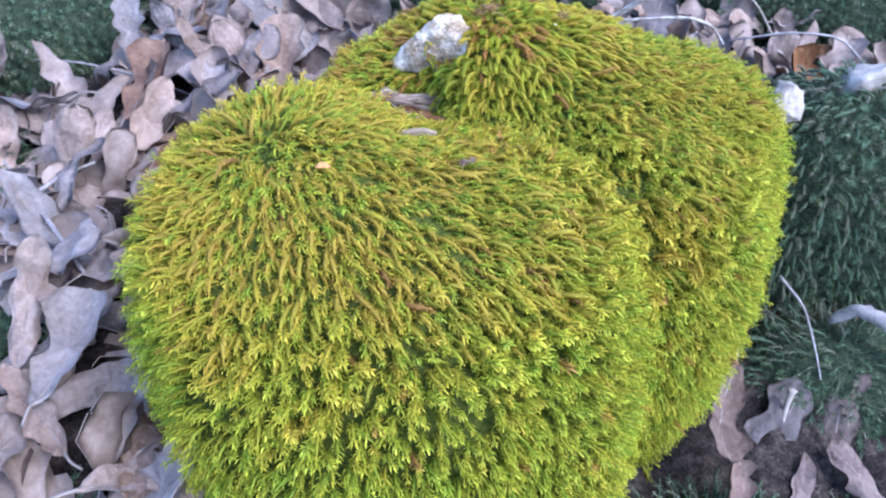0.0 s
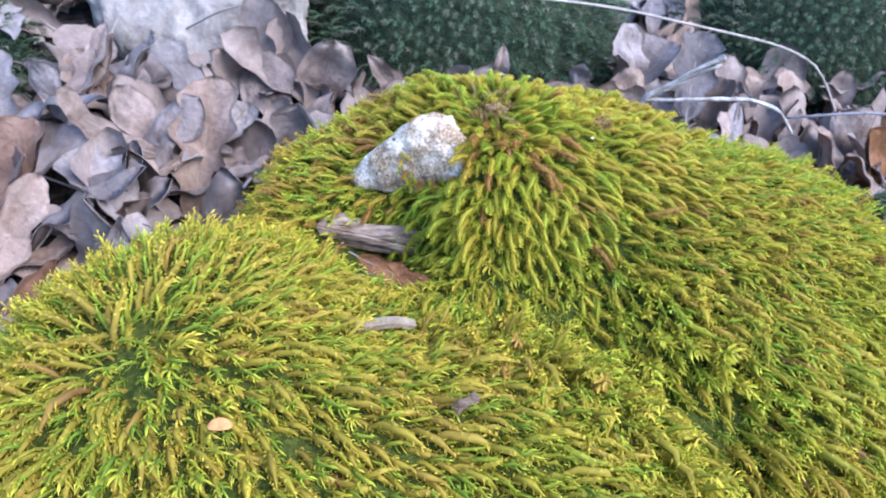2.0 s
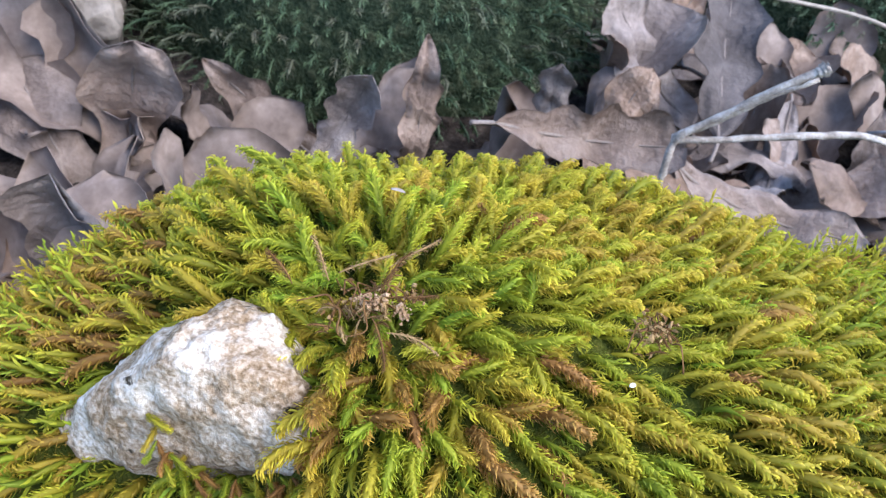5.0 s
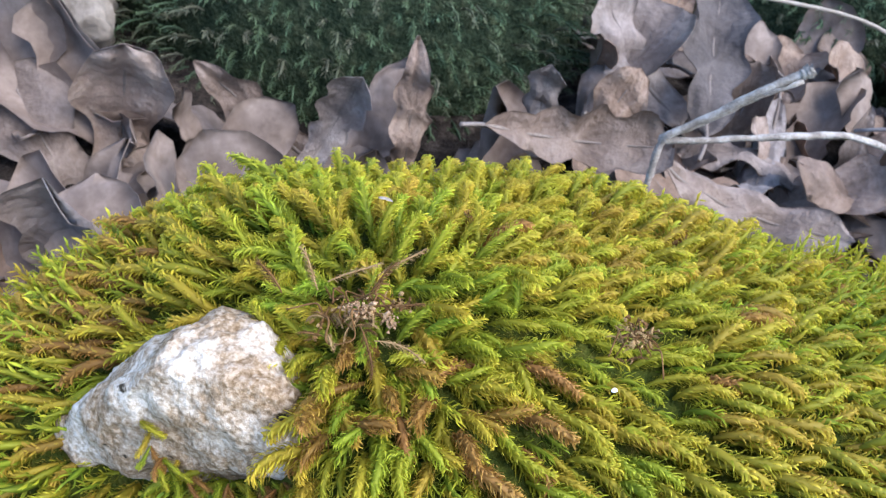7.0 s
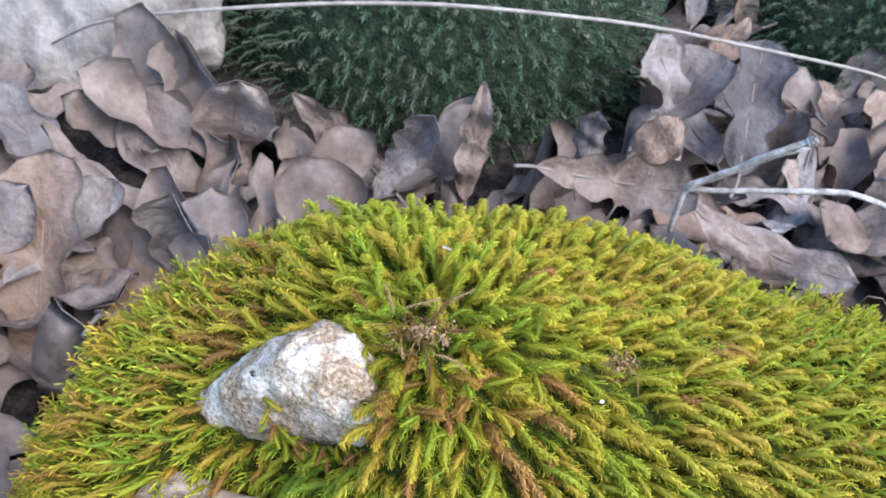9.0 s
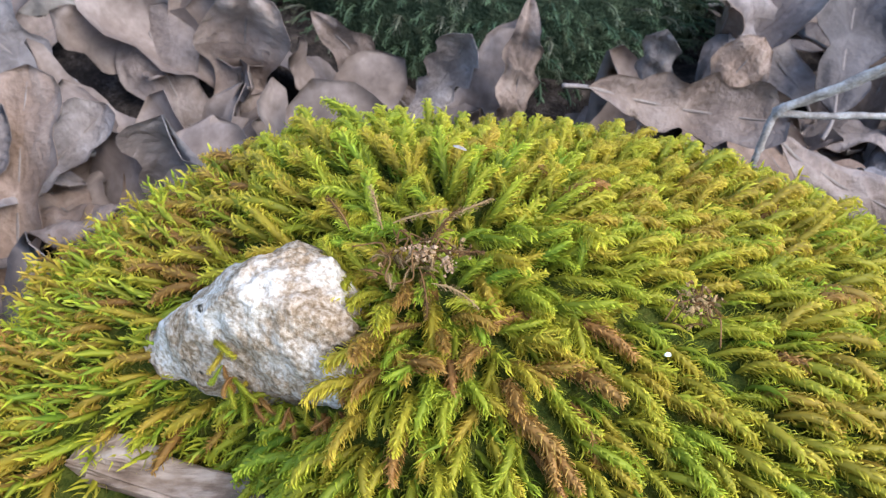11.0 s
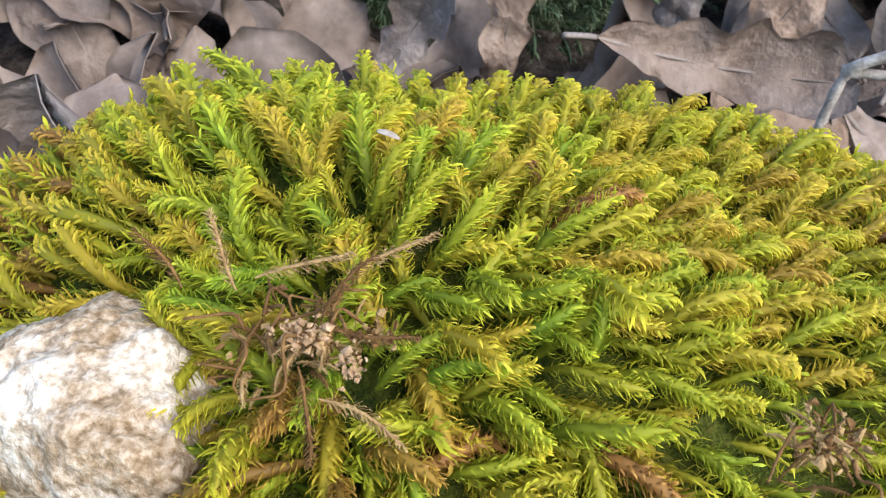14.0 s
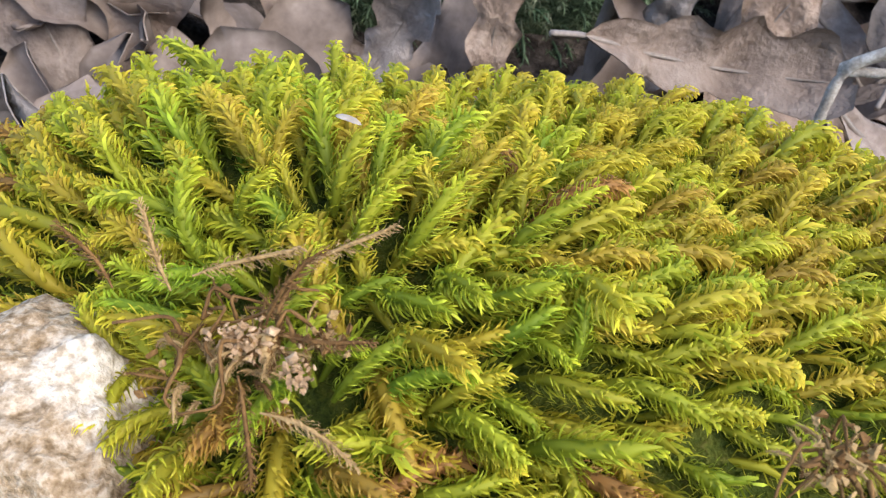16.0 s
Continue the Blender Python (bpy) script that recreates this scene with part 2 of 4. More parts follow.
def tube(points, radii, sides=7, rough=0.0, seed=0):
    """Vertices and triangles of a closed, tapering, slightly uneven tube along points."""
    rng = np.random.default_rng(seed)
    pts = np.asarray(points, float)
    if len(pts) > 1:
        t = np.linspace(0, 1, len(pts))
        fine = np.linspace(0, 1, max(len(pts) * 4, 9))
        pts = np.stack([np.interp(fine, t, pts[:, k]) for k in range(3)], 1)
        for _ in range(2):
            pts[1:-1] = 0.25 * pts[:-2] + 0.5 * pts[1:-1] + 0.25 * pts[2:]
        radii = np.interp(fine, np.linspace(0, 1, len(radii)), radii)
    d = np.gradient(pts, axis=0)
    d /= np.linalg.norm(d, axis=1)[:, None] + 1e-12
    up = np.tile([0.31, 0.17, 0.93], (len(pts), 1))
    a = np.cross(d, up)
    a /= np.linalg.norm(a, axis=1)[:, None] + 1e-9
    b = np.cross(d, a)
    ang = np.linspace(0, 2 * np.pi, sides, endpoint=False)
    r = np.asarray(radii)[:, None] * (1 + rough * rng.standard_normal((len(pts), sides)))
    ring = pts[:, None] + r[..., None] * (np.cos(ang)[None, :, None] * a[:, None] + np.sin(ang)[None, :, None] * b[:, None])
    verts = np.concatenate([ring.reshape(-1, 3), pts[:1], pts[-1:]])
    tris, n = [], len(pts)
    for i in range(n - 1):
        for j in range(sides):
            p, q = i * sides + j, i * sides + (j + 1) % sides
            tris += [(p, q, q + sides), (p, q + sides, p + sides)]
    for j in range(sides):
        tris += [((j + 1) % sides, j, n * sides), ((n - 1) * sides + j, (n - 1) * sides + (j + 1) % sides, n * sides + 1)]
    return verts, np.array(tris)


def joined(pieces):
    verts, tris, base = [], [], 0
    for v, t in pieces:
        verts.append(v)
        tris.append(np.asarray(t) + base)
        base += len(v)
    return np.concatenate(verts), np.concatenate(tris)


# ---- the ground: one sheet, rising away from the camera ----
def ground_height(x, y):
    ye = 0.25 * np.tanh((np.asarray(y) - 0.30) / 0.25)
    xe = 0.4 * np.tanh(np.asarray(x) / 0.4)
    lump = 0.006 * np.sin(31 * x + 1.3) * np.sin(27 * y + 0.4) + 0.004 * np.sin(67 * x - 41 * y)
    return 0.02 + 0.2 * ye - 0.14 * xe + lump * np.exp(-((x * x + (y - 0.4) ** 2) / 1.5))


def build_ground():
    near = np.linspace(-0.75, 0.75, 121)
    far = np.geomspace(0.8, 60, 22)
    axis = np.concatenate([-far[::-1], near, far])
    gx, gy = np.meshgrid(axis, axis + 0.45, indexing="ij")
    gz = ground_height(gx, gy)
    n = len(axis)
    idx = np.arange(n * n).reshape(n, n)
    a, b, c, d = idx[:-1, :-1].ravel(), idx[1:, :-1].ravel(), idx[1:, 1:].ravel(), idx[:-1, 1:].ravel()
    tris = np.concatenate([np.stack([a, b, c], 1), np.stack([a, c, d], 1)])
    ob = part("ground", mesh_of("ground", np.stack([gx, gy, gz], -1).reshape(-1, 3), tris, SOIL))
    tagged(ob, "dark damp woodland soil under dry leaf litter", "ground", kind="structure")


build_ground()


# ---- moss forms: rounded lobes that melt into one another ----
# a lobe: centre x, y; radii x, y; top; base; the three powers of its roundness; how far its foot draws in along x and y
CUSHION = [(-0.0310, 0.2950, 0.1305, 0.1310, 0.1664, 0.02, 2.7, 1.9, 3.5, 3.4, 0.3),
           (-0.0690, 0.3325, 0.0775, 0.0668, 0.1664, 0.03, 2.5, 2.4, 2.6, 0.8, 0.0),
           (0.0335, 0.4255, 0.1290, 0.0925, 0.1795, 0.03, 2.0, 2.1, 2.2, 0.0, 0.0),
           (0.1160, 0.3960, 0.0900, 0.0960, 0.1620, 0.02, 2.4, 2.1, 2.8, 2.4, 0.5),
           (0.0942, 0.3343, 0.0885, 0.1112, 0.1550, 0.02, 2.5, 2.1, 2.4, 4.3, 2.0),
           (0.0415, 0.2731, 0.0602, 0.0968, 0.1543, 0.02, 2.2, 2.0, 2.4, 2.5, 0.5)]
CROWNS = [(-0.085, 0.315), (0.026, 0.422)]


def lobe_field(p, lobes, hollow=None, k=22.0):
    """1 on the surface, less inside, more outside."""
    total = 0.0
    for cx, cy, rx, ry, top, base, px, py, pz, drawx, drawy in lobes:
        z = np.maximum(p[:, 2] - base, 0) / (top - base)
        low = np.clip(0.14 - p[:, 2], 0, 0.14)
        s = np.abs((p[:, 0] - cx) / (rx * (1 - drawx * low))) ** px + np.abs((p[:, 1] - cy) / (ry * (1 - drawy * low))) ** py + z ** pz
        total = total + np.exp(-k * s ** (1 / 2.3))
    d = -np.log(total + 1e-300) / k
    d = d + 0.025 * np.sin(p[:, 0] * 71 + 2 * np.sin(p[:, 1] * 43)) * np.sin(p[:, 1] * 63 + 1.1) * np.sin(p[:, 2] * 40 + 0.6)
    if hollow is not None:
        for hx, hy, hz, r, deep in hollow:
            q = ((p - np.array([hx, hy, hz])) ** 2).sum(1) / r ** 2
            d = d + deep * np.exp(-q)
    return d


HOLLOW = [(-0.018, 0.386, 0.134, 0.020, 0.36), (-0.015, 0.406, 0.164, 0.025, 0.19), (0.070, 0.417, 0.178, 0.012, 0.03), (0.002, 0.344, 0.160, 0.026, 0.10), (-0.014, 0.330, 0.158, 0.018, 0.05), (-0.008, 0.371, 0.143, 0.012, 0.10),
          (0.036, 0.340, 0.150, 0.018, 0.10), (0.062, 0.330, 0.150, 0.018, 0.10), (0.086, 0.307, 0.147, 0.018, 0.10), (0.095, 0.272, 0.138, 0.018, 0.09)]


def gradient(p, lobes, hollow, here=None):
    e = 1e-4
    here = lobe_field(p, lobes, hollow) if here is None else here
    return np.stack([lobe_field(p + e * np.eye(3)[k], lobes, hollow) - here for k in range(3)], 1) / e


def core_mesh(name, lobes, hollow, mat, level=1.0, rings=36, sides=64):
    """The body under the shoots: for each lobe the skin as seen from its middle."""
    pieces = []
    for cx, cy, rx, ry, top, base, *_ in lobes:
        mid = np.array([cx, cy, base + 0.45 * (top - base)])
        th, ph = np.meshgrid(np.linspace(0.001, np.pi * 0.93, rings), np.linspace(0, 2 * np.pi, sides, endpoint=False), indexing="ij")
        ray = np.stack([np.sin(th) * np.cos(ph), np.sin(th) * np.sin(ph), np.cos(th)], -1).reshape(-1, 3)
        lo, hi, out = np.zeros(len(ray)), np.full(len(ray), 0.24), np.zeros(len(ray), bool)
        for r in np.linspace(0.006, 0.24, 40):
            beyond = lobe_field(mid + r * ray, lobes, hollow) >= level
            hi = np.where(beyond & ~out, r, hi)
            out |= beyond
            lo = np.where(out, lo, r)
        for _ in range(7):
            half = (lo + hi) / 2
            inside = lobe_field(mid + half[:, None] * ray, lobes, hollow) < level
            lo, hi = np.where(inside, half, lo), np.where(inside, hi, half)
        idx = np.arange(rings * sides).reshape(rings, sides)
        nxt = np.roll(idx, -1, 1)
        a, b, c, d = idx[:-1].ravel(), idx[1:].ravel(), nxt[1:].ravel(), nxt[:-1].ravel()
        pieces.append((mid + lo[:, None] * ray, np.concatenate([np.stack([a, b, c], 1), np.stack([a, c, d], 1)])))
    return mesh_of(name, *joined(pieces), mat)


def surface_points(lobes, hollow, spacing, seed, tries, blocked=(), dense=None):
    """Evenly strewn points on the skin of the lobes, with their normals. dense: a place, and the spacing there."""
    rng = np.random.default_rng(seed)
    found = []
    for cx, cy, rx, ry, top, base, *_ in lobes:
        v = rng.standard_normal((tries, 3))
        v /= np.linalg.norm(v, axis=1)[:, None]
        v[:, 2] = np.abs(v[:, 2])
        p = np.array([cx, cy, base]) + v * np.array([rx, ry, top - base]) * 1.02
        low = rng.random(tries) < 0.25
        p[low, 2] = base + 0.03 - rng.random(low.sum()) * 0.07
        found.append(p)
    if dense:
        found.append(np.array(dense[0]) + rng.uniform(-1, 1, (dense[2], 3)) * [0.11, 0.09, 0.004])
    for hx, hy, hz, r, _ in hollow or ():
        found.append(np.array([hx, hy, hz - 0.01]) + rng.uniform(-2, 2, (2500, 3)) * r)
    p = np.concatenate(found)
    for _ in range(7):
        here = lobe_field(p, lobes, hollow)
        g = gradient(p, lobes, hollow, here)
        move = (here - 1)[:, None] * g / ((g * g).sum(1)[:, None] + 1e-9) * 0.8
        p = p - np.clip(move, -0.01, 0.01)
    d = lobe_field(p, lobes, hollow)
    p = p[(np.abs(d - 1) < 0.03) & (p[:, 2] > ground_height(p[:, 0], p[:, 1]) - 0.006)]
    for bx, by, bz, r in blocked:
        p = p[((p - np.array([bx, by, bz])) ** 2).sum(1) > r * r]
    rng.shuffle(p)
    gap = np.full(len(p), spacing)
    if dense:
        far = np.sqrt(((p - np.array(dense[0])) ** 2).sum(1))
        gap = dense[1] + (spacing - dense[1]) * np.clip((far - 0.045) / 0.08, 0, 1)
    cells, kept = {}, []
    for i, (x, y, z) in enumerate(p):
        key = (int(x // spacing), int(y // spacing), int(z // spacing))
        ok, least = True, gap[i] ** 2
        for dx in (-1, 0, 1):
            for dy in (-1, 0, 1):
                for dz in (-1, 0, 1):
                    for j in cells.get((key[0] + dx, key[1] + dy, key[2] + dz), ()):
                        q = p[j]
                        if (q[0] - x) ** 2 + (q[1] - y) ** 2 + (q[2] - z) ** 2 < least:
                            ok = False
                            break
        if ok:
            cells.setdefault(key, []).append(i)
            kept.append(i)
    p = p[kept]
    g = gradient(p, lobes, hollow)
    return p, g / (np.linalg.norm(g, axis=1)[:, None] + 1e-9)


def shoot(seed, leaves, joints, length=0.0105, leaf=0.0021, core=0.00060, half=0.00011, rise=46, fall=-34, star=0.0):
    """One leafy moss shoot: an arched stem along +x, rising from the cushion (+z) and nodding at its tip, wrapped in
    narrow pointed leaves that sweep forward off the stem and hook down over it, so that the whole is a plump plume.
    Gives vertices, triangles, and how pale each vertex is, by youth and by painted shading.
    joints: bends along a leaf. star: how far the leaves at the tip spread open."""
    rng = np.random.default_rng(seed)
    n = 24
    s = np.linspace(0, 1, n)
    up, down = radians(rise + 8 * rng.standard_normal()), radians(fall + 14 * rng.standard_normal())
    ang = up + (down - up) * s ** (0.8 + 0.7 * rng.random())
    side = radians(16) * rng.standard_normal() * s + radians(9) * np.sin(5 * s + rng.uniform(0, 6))
    length = length * rng.uniform(0.85, 1.2)
    step = length / (n - 1)
    d = np.stack([np.cos(ang) * np.cos(side), np.cos(ang) * np.sin(side), np.sin(ang)], 1)
    pts = np.concatenate([[[0, 0, 0]], np.cumsum(d[:-1] * step, 0)])
    yv = np.cross([0, 0, 1.0], d)
    yv /= np.linalg.norm(yv, axis=1)[:, None] + 1e-9
    zv = np.cross(d, yv)
    # the dense older leaves close to the stem make one solid core
    sides = 6 if joints > 2 else 4
    ring = np.linspace(0, n - 1, 7 if joints > 2 else 4).astype(int)
    turn = np.linspace(0, 2 * np.pi, sides, endpoint=False)
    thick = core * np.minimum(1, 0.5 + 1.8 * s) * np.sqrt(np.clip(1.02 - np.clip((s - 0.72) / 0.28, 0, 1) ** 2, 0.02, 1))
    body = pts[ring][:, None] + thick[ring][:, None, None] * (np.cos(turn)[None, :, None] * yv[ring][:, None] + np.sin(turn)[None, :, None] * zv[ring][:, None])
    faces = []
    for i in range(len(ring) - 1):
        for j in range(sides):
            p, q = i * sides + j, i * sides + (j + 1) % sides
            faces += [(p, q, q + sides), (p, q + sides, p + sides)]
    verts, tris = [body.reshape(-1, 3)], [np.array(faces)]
    # buried foot darker, upper side paler: depth and top light painted into the core
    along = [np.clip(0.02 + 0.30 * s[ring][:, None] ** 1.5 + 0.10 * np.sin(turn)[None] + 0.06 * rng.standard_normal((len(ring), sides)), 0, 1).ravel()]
    base = len(verts[0])
    for i in range(leaves):
        u = 0.06 + 0.94 * ((i + 0.5) / leaves) ** 0.85
        f = u * (n - 1)
        k = min(int(f), n - 2)
        f -= k
        ax = d[k]
        th = i * 2.39996 + 0.35 * rng.standard_normal()
        radial = np.cos(th) * yv[k] + np.sin(th) * zv[k]
        c = pts[k] * (1 - f) + pts[k + 1] * f + radial * thick[k] * 0.85
        open_ = radians(66 - 16 * u ** 2 + 24 * star * u ** 3 + 10 * rng.standard_normal())
        ll = leaf * (0.85 + 0.25 * np.sin(np.pi * min(1, u * 0.9)) - (0.40 - 0.3 * star) * u ** 5) * rng.uniform(0.82, 1.18)
        w = half * rng.uniform(0.8, 1.2)
        l0 = np.cos(open_) * ax + np.sin(open_) * radial
        wide = np.cross(l0, radial)
        wide /= np.linalg.norm(wide) + 1e-9
        lean = np.cos(th) if abs(np.cos(th)) > 0.25 else rng.choice([-0.6, 0.6])
        hook = -zv[k] * (0.75 - 0.2 * star) + ax * (0.35 + 0.3 * star) + yv[k] * 0.50 * np.sign(lean) * max(0.0, np.sin(th)) * (1 - star) - radial * 0.30 * (1 - star) * (np.sin(th) < 0.3) + 0.20 * rng.standard_normal(3)
        hook /= np.linalg.norm(hook) + 1e-9
        curl = radians(rng.uniform(95, 150)) * (1 - 0.45 * star)
        line = [c]
        for q in range(joints):
            a = curl * ((q + 0.5) / joints) ** 1.3
            line.append(line[-1] + (np.cos(a) * l0 + np.sin(a) * hook) * ll / joints)
        v, t = [], []
        for q in range(joints):
            part_w = w * (0.75, 1.0, 0.92, 0.62, 0.35)[q] if joints > 2 else w * (0.8, 1.15)[q]
            v += [line[q] - wide * part_w, line[q] + wide * part_w]
            if q:
                t += [(2 * q - 2, 2 * q - 1, 2 * q + 1), (2 * q - 2, 2 * q + 1, 2 * q)]
        v.append(line[-1])
        t.append((2 * joints - 2, 2 * joints - 1, 2 * joints))
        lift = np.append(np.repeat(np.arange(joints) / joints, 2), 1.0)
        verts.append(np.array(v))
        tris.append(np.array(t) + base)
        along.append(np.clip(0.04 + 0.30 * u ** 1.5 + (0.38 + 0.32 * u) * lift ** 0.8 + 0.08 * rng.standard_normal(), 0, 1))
        base += len(v)
    return np.concatenate(verts), np.concatenate(tris), np.concatenate(along)


def frames_for(p, nrm, crowns, seed, sink, lean_out=1.0):
    """For each point the matrix of its shoot: x along the skin, away from the crown and downhill, z out of the skin."""
    rng = np.random.default_rng(seed)
    c = np.array(crowns)
    dist = ((p[:, None, :2] - c[None]) ** 2).sum(2)
    near = c[dist.argmin(1)]
    out = np.concatenate([p[:, :2] - near, np.zeros((len(p), 1))], 1)
    far = np.linalg.norm(out, axis=1)[:, None]
    out /= far + 0.010
    want = out * lean_out + np.array([0, 0, -1.0]) * (1 - nrm[:, 2:3]) * 1.6 + (0.20 + 0.35 * np.exp(-far / 0.010)) * rng.standard_normal((len(p), 3))
    t = want - (want * nrm).sum(1)[:, None] * nrm
    t /= np.linalg.norm(t, axis=1)[:, None] + 1e-9
    tilt = np.radians(rng.normal(0, 10, len(p)) + 55 * np.clip((0.97 - nrm[:, 2]) / 0.35, 0, 1))[:, None]
    x = np.cos(tilt) * t + np.sin(tilt) * nrm
    z = -np.sin(tilt) * t + np.cos(tilt) * nrm
    y = np.cross(z, x)
    size = rng.normal(1.0, 0.13, len(p)).clip(0.7, 1.35)
    rot = np.stack([x, y, z], 2) * size[:, None, None]
    return rot, p - nrm * sink, rng


def strewn(name, variants, rot, loc, tone, mat, pick=None):
    """Many shoots in one mesh. pick: which of the variants each one takes."""
    vs, ts, al, to, base = [], [], [], [], 0
    for i in range(len(loc)):
        v, t, a = variants[i % len(variants) if pick is None else pick[i]]
        vs.append((v @ rot[i].T + loc[i]).astype(np.float32))
        ts.append(t + base)
        al.append(a)
        to.append(np.full(len(v), tone[i]))
        base += len(v)
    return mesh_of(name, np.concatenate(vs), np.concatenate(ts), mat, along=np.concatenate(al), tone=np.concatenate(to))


# ---- the bright moss cushion ----
FAR_SHOOTS = [shoot(100 + i, 32, 2, 0.0122, 0.0017, 0.00088, 0.00024, 46, -50) for i in range(14)] + [shoot(150 + i, 29, 2, 0.0116, 0.0024, 0.00066, 0.00022, 58, 8, 0.9) for i in range(10)]
MID_SHOOTS = [shoot(200 + i, 82, 3, 0.0116, 0.0017, 0.00074, 0.00016, 46, -52) for i in range(18)]
NEAR_SHOOTS = [shoot(300 + i, 165, 4, 0.0112, 0.0018, 0.00066, 0.000135, 46, -52) for i in range(24)]
CROWN_SHOOTS = [shoot(350 + i, 120, 4, 0.0092, 0.0017, 0.00056, 0.00012, 66, 0) for i in range(8)]
LOW_SHOOTS = [shoot(450 + i, 13, 2, 0.0085, 0.0028, 0.00062, 0.00023, 50, 10, 0.7) for i in range(6)]
YOUNG_SHOOTS = [shoot(400 + i, 30, 2, 0.0080, 0.0023, 0.00050, 0.00015, 50, -10, 0.4) for i in range(8)]
CLOSE = (0.040, 0.428, 0.180)
STREAKS = [((0.022, 0.416), (0.036, 0.404)), ((0.034, 0.405), (0.058, 0.400)), ((0.038, 0.401), (0.058, 0.382)), ((0.0195, 0.409), (0.0200, 0.396))]


def open_side(p, nrm):
    """Without the steep backs of the mounds, which lean against the leaf litter and stay bare."""
    keep = (nrm[:, 1] < 0.72) & (nrm[:, 2] > -0.35)
    return p[keep], nrm[keep]


def build_cushion():
    thing = tagged(new("moss_cushion"), "bright yellow-green feathery moss cushion with browned shoots on its top", "moss")
    part("moss_base", core_mesh("moss_base", CUSHION, HOLLOW, CORE, 0.965, 64, 100), thing, "dark brownish green inside of the cushion")
    p, nrm = surface_points(CUSHION, HOLLOW, 0.0036, 5, 20000, [(-0.015, 0.384, 0.118, 0.018), (-0.026, 0.397, 0.126, 0.014), (-0.008, 0.371, 0.140, 0.010), (-0.036, 0.404, 0.130, 0.010), (-0.014, 0.419, 0.152, 0.010), (-0.002, 0.414, 0.160, 0.010), (0.009, 0.406, 0.164, 0.009), (0.019, 0.402, 0.162, 0.007)], (CLOSE, 0.0034, 40000))
    p, nrm = open_side(p, nrm)
    rot, loc, rng = frames_for(p, nrm, CROWNS, 6, 0.0045)
    # the shoots are longest and stoutest on the low broad lobe
    rot[(p[:, 1] < 0.345) & (nrm[:, 2] > 0.55)] *= 1.18
    # golden tops, greener steep sides: growth, plus missing slope shading put into the tone
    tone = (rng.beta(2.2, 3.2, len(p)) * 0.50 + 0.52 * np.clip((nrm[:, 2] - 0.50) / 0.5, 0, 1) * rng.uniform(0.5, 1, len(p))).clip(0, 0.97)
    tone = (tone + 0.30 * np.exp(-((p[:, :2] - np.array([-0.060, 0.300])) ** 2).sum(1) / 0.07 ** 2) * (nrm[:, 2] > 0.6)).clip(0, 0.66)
    # olive-brown shoots on the flank behind the stone, browned further to paint its shade
    flank_shade = (p[:, 0] < -0.012) & (p[:, 1] > 0.395) & (rng.random(len(p)) < 0.65)
    tone[flank_shade] = rng.uniform(0.68, 0.94, flank_shade.sum())
    brown = rng.random(len(p)) < 0.012 * nrm[:, 2].clip(0.2, 1)
    tone[brown] = rng.uniform(0.86, 1.0, brown.sum())
    # streaks of dead shoots run down from the crown
    def near_streak(q, reach):
        hit = np.zeros(len(q), bool)
        for a, b in STREAKS:
            a, b = np.array(a), np.array(b)
            u = np.clip(((q[:, :2] - a) @ (b - a)) / ((b - a) ** 2).sum(), 0, 1)[:, None]
            hit |= ((q[:, :2] - a - u * (b - a)) ** 2).sum(1) < reach ** 2
        return hit

    streak = near_streak(p, 0.0028) & (rng.random(len(p)) < 0.6)
    streak |= rng.random(len(p)) < 0.012
    tone[streak & ~brown] = rng.uniform(0.88, 1.0, (streak & ~brown).sum())
    dist = ((p - np.array(CLOSE)) ** 2).sum(1)
    order = dist.argsort()
    singles, ring, rest = order[:298], order[298:1300], order[1300:]
    pick = np.where(nrm[:, 2] < 0.80 + 0.08 * rng.standard_normal(len(p)), 14 + rng.integers(0, 10, len(p)), rng.integers(0, 14, len(p)))
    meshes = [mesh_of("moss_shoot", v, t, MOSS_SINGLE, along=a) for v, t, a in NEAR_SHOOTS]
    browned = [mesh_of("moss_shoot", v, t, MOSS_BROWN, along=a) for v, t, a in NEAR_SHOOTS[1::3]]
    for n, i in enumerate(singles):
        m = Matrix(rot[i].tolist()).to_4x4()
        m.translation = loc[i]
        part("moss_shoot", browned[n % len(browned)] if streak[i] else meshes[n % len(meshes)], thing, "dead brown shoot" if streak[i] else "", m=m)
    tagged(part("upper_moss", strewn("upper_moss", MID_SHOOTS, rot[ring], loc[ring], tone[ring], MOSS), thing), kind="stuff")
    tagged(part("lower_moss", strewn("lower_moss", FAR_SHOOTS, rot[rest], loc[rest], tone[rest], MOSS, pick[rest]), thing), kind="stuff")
    q, qn = surface_points(CUSHION, HOLLOW, 0.0034, 17, 11000, [(-0.015, 0.384, 0.118, 0.018), (-0.026, 0.397, 0.126, 0.014), (-0.008, 0.371, 0.140, 0.010)])
    away = ((q - np.array(CLOSE)) ** 2).sum(1) > 0.07 ** 2
    q, qn = open_side(q[away], qn[away])
    rot, loc, rng = frames_for(q, qn, CROWNS, 18, 0.0036)
    tagged(part("lowest_moss", strewn("lowest_moss", LOW_SHOOTS, rot, loc, rng.uniform(0.05, 0.5, len(q)), MOSS), thing), kind="stuff")
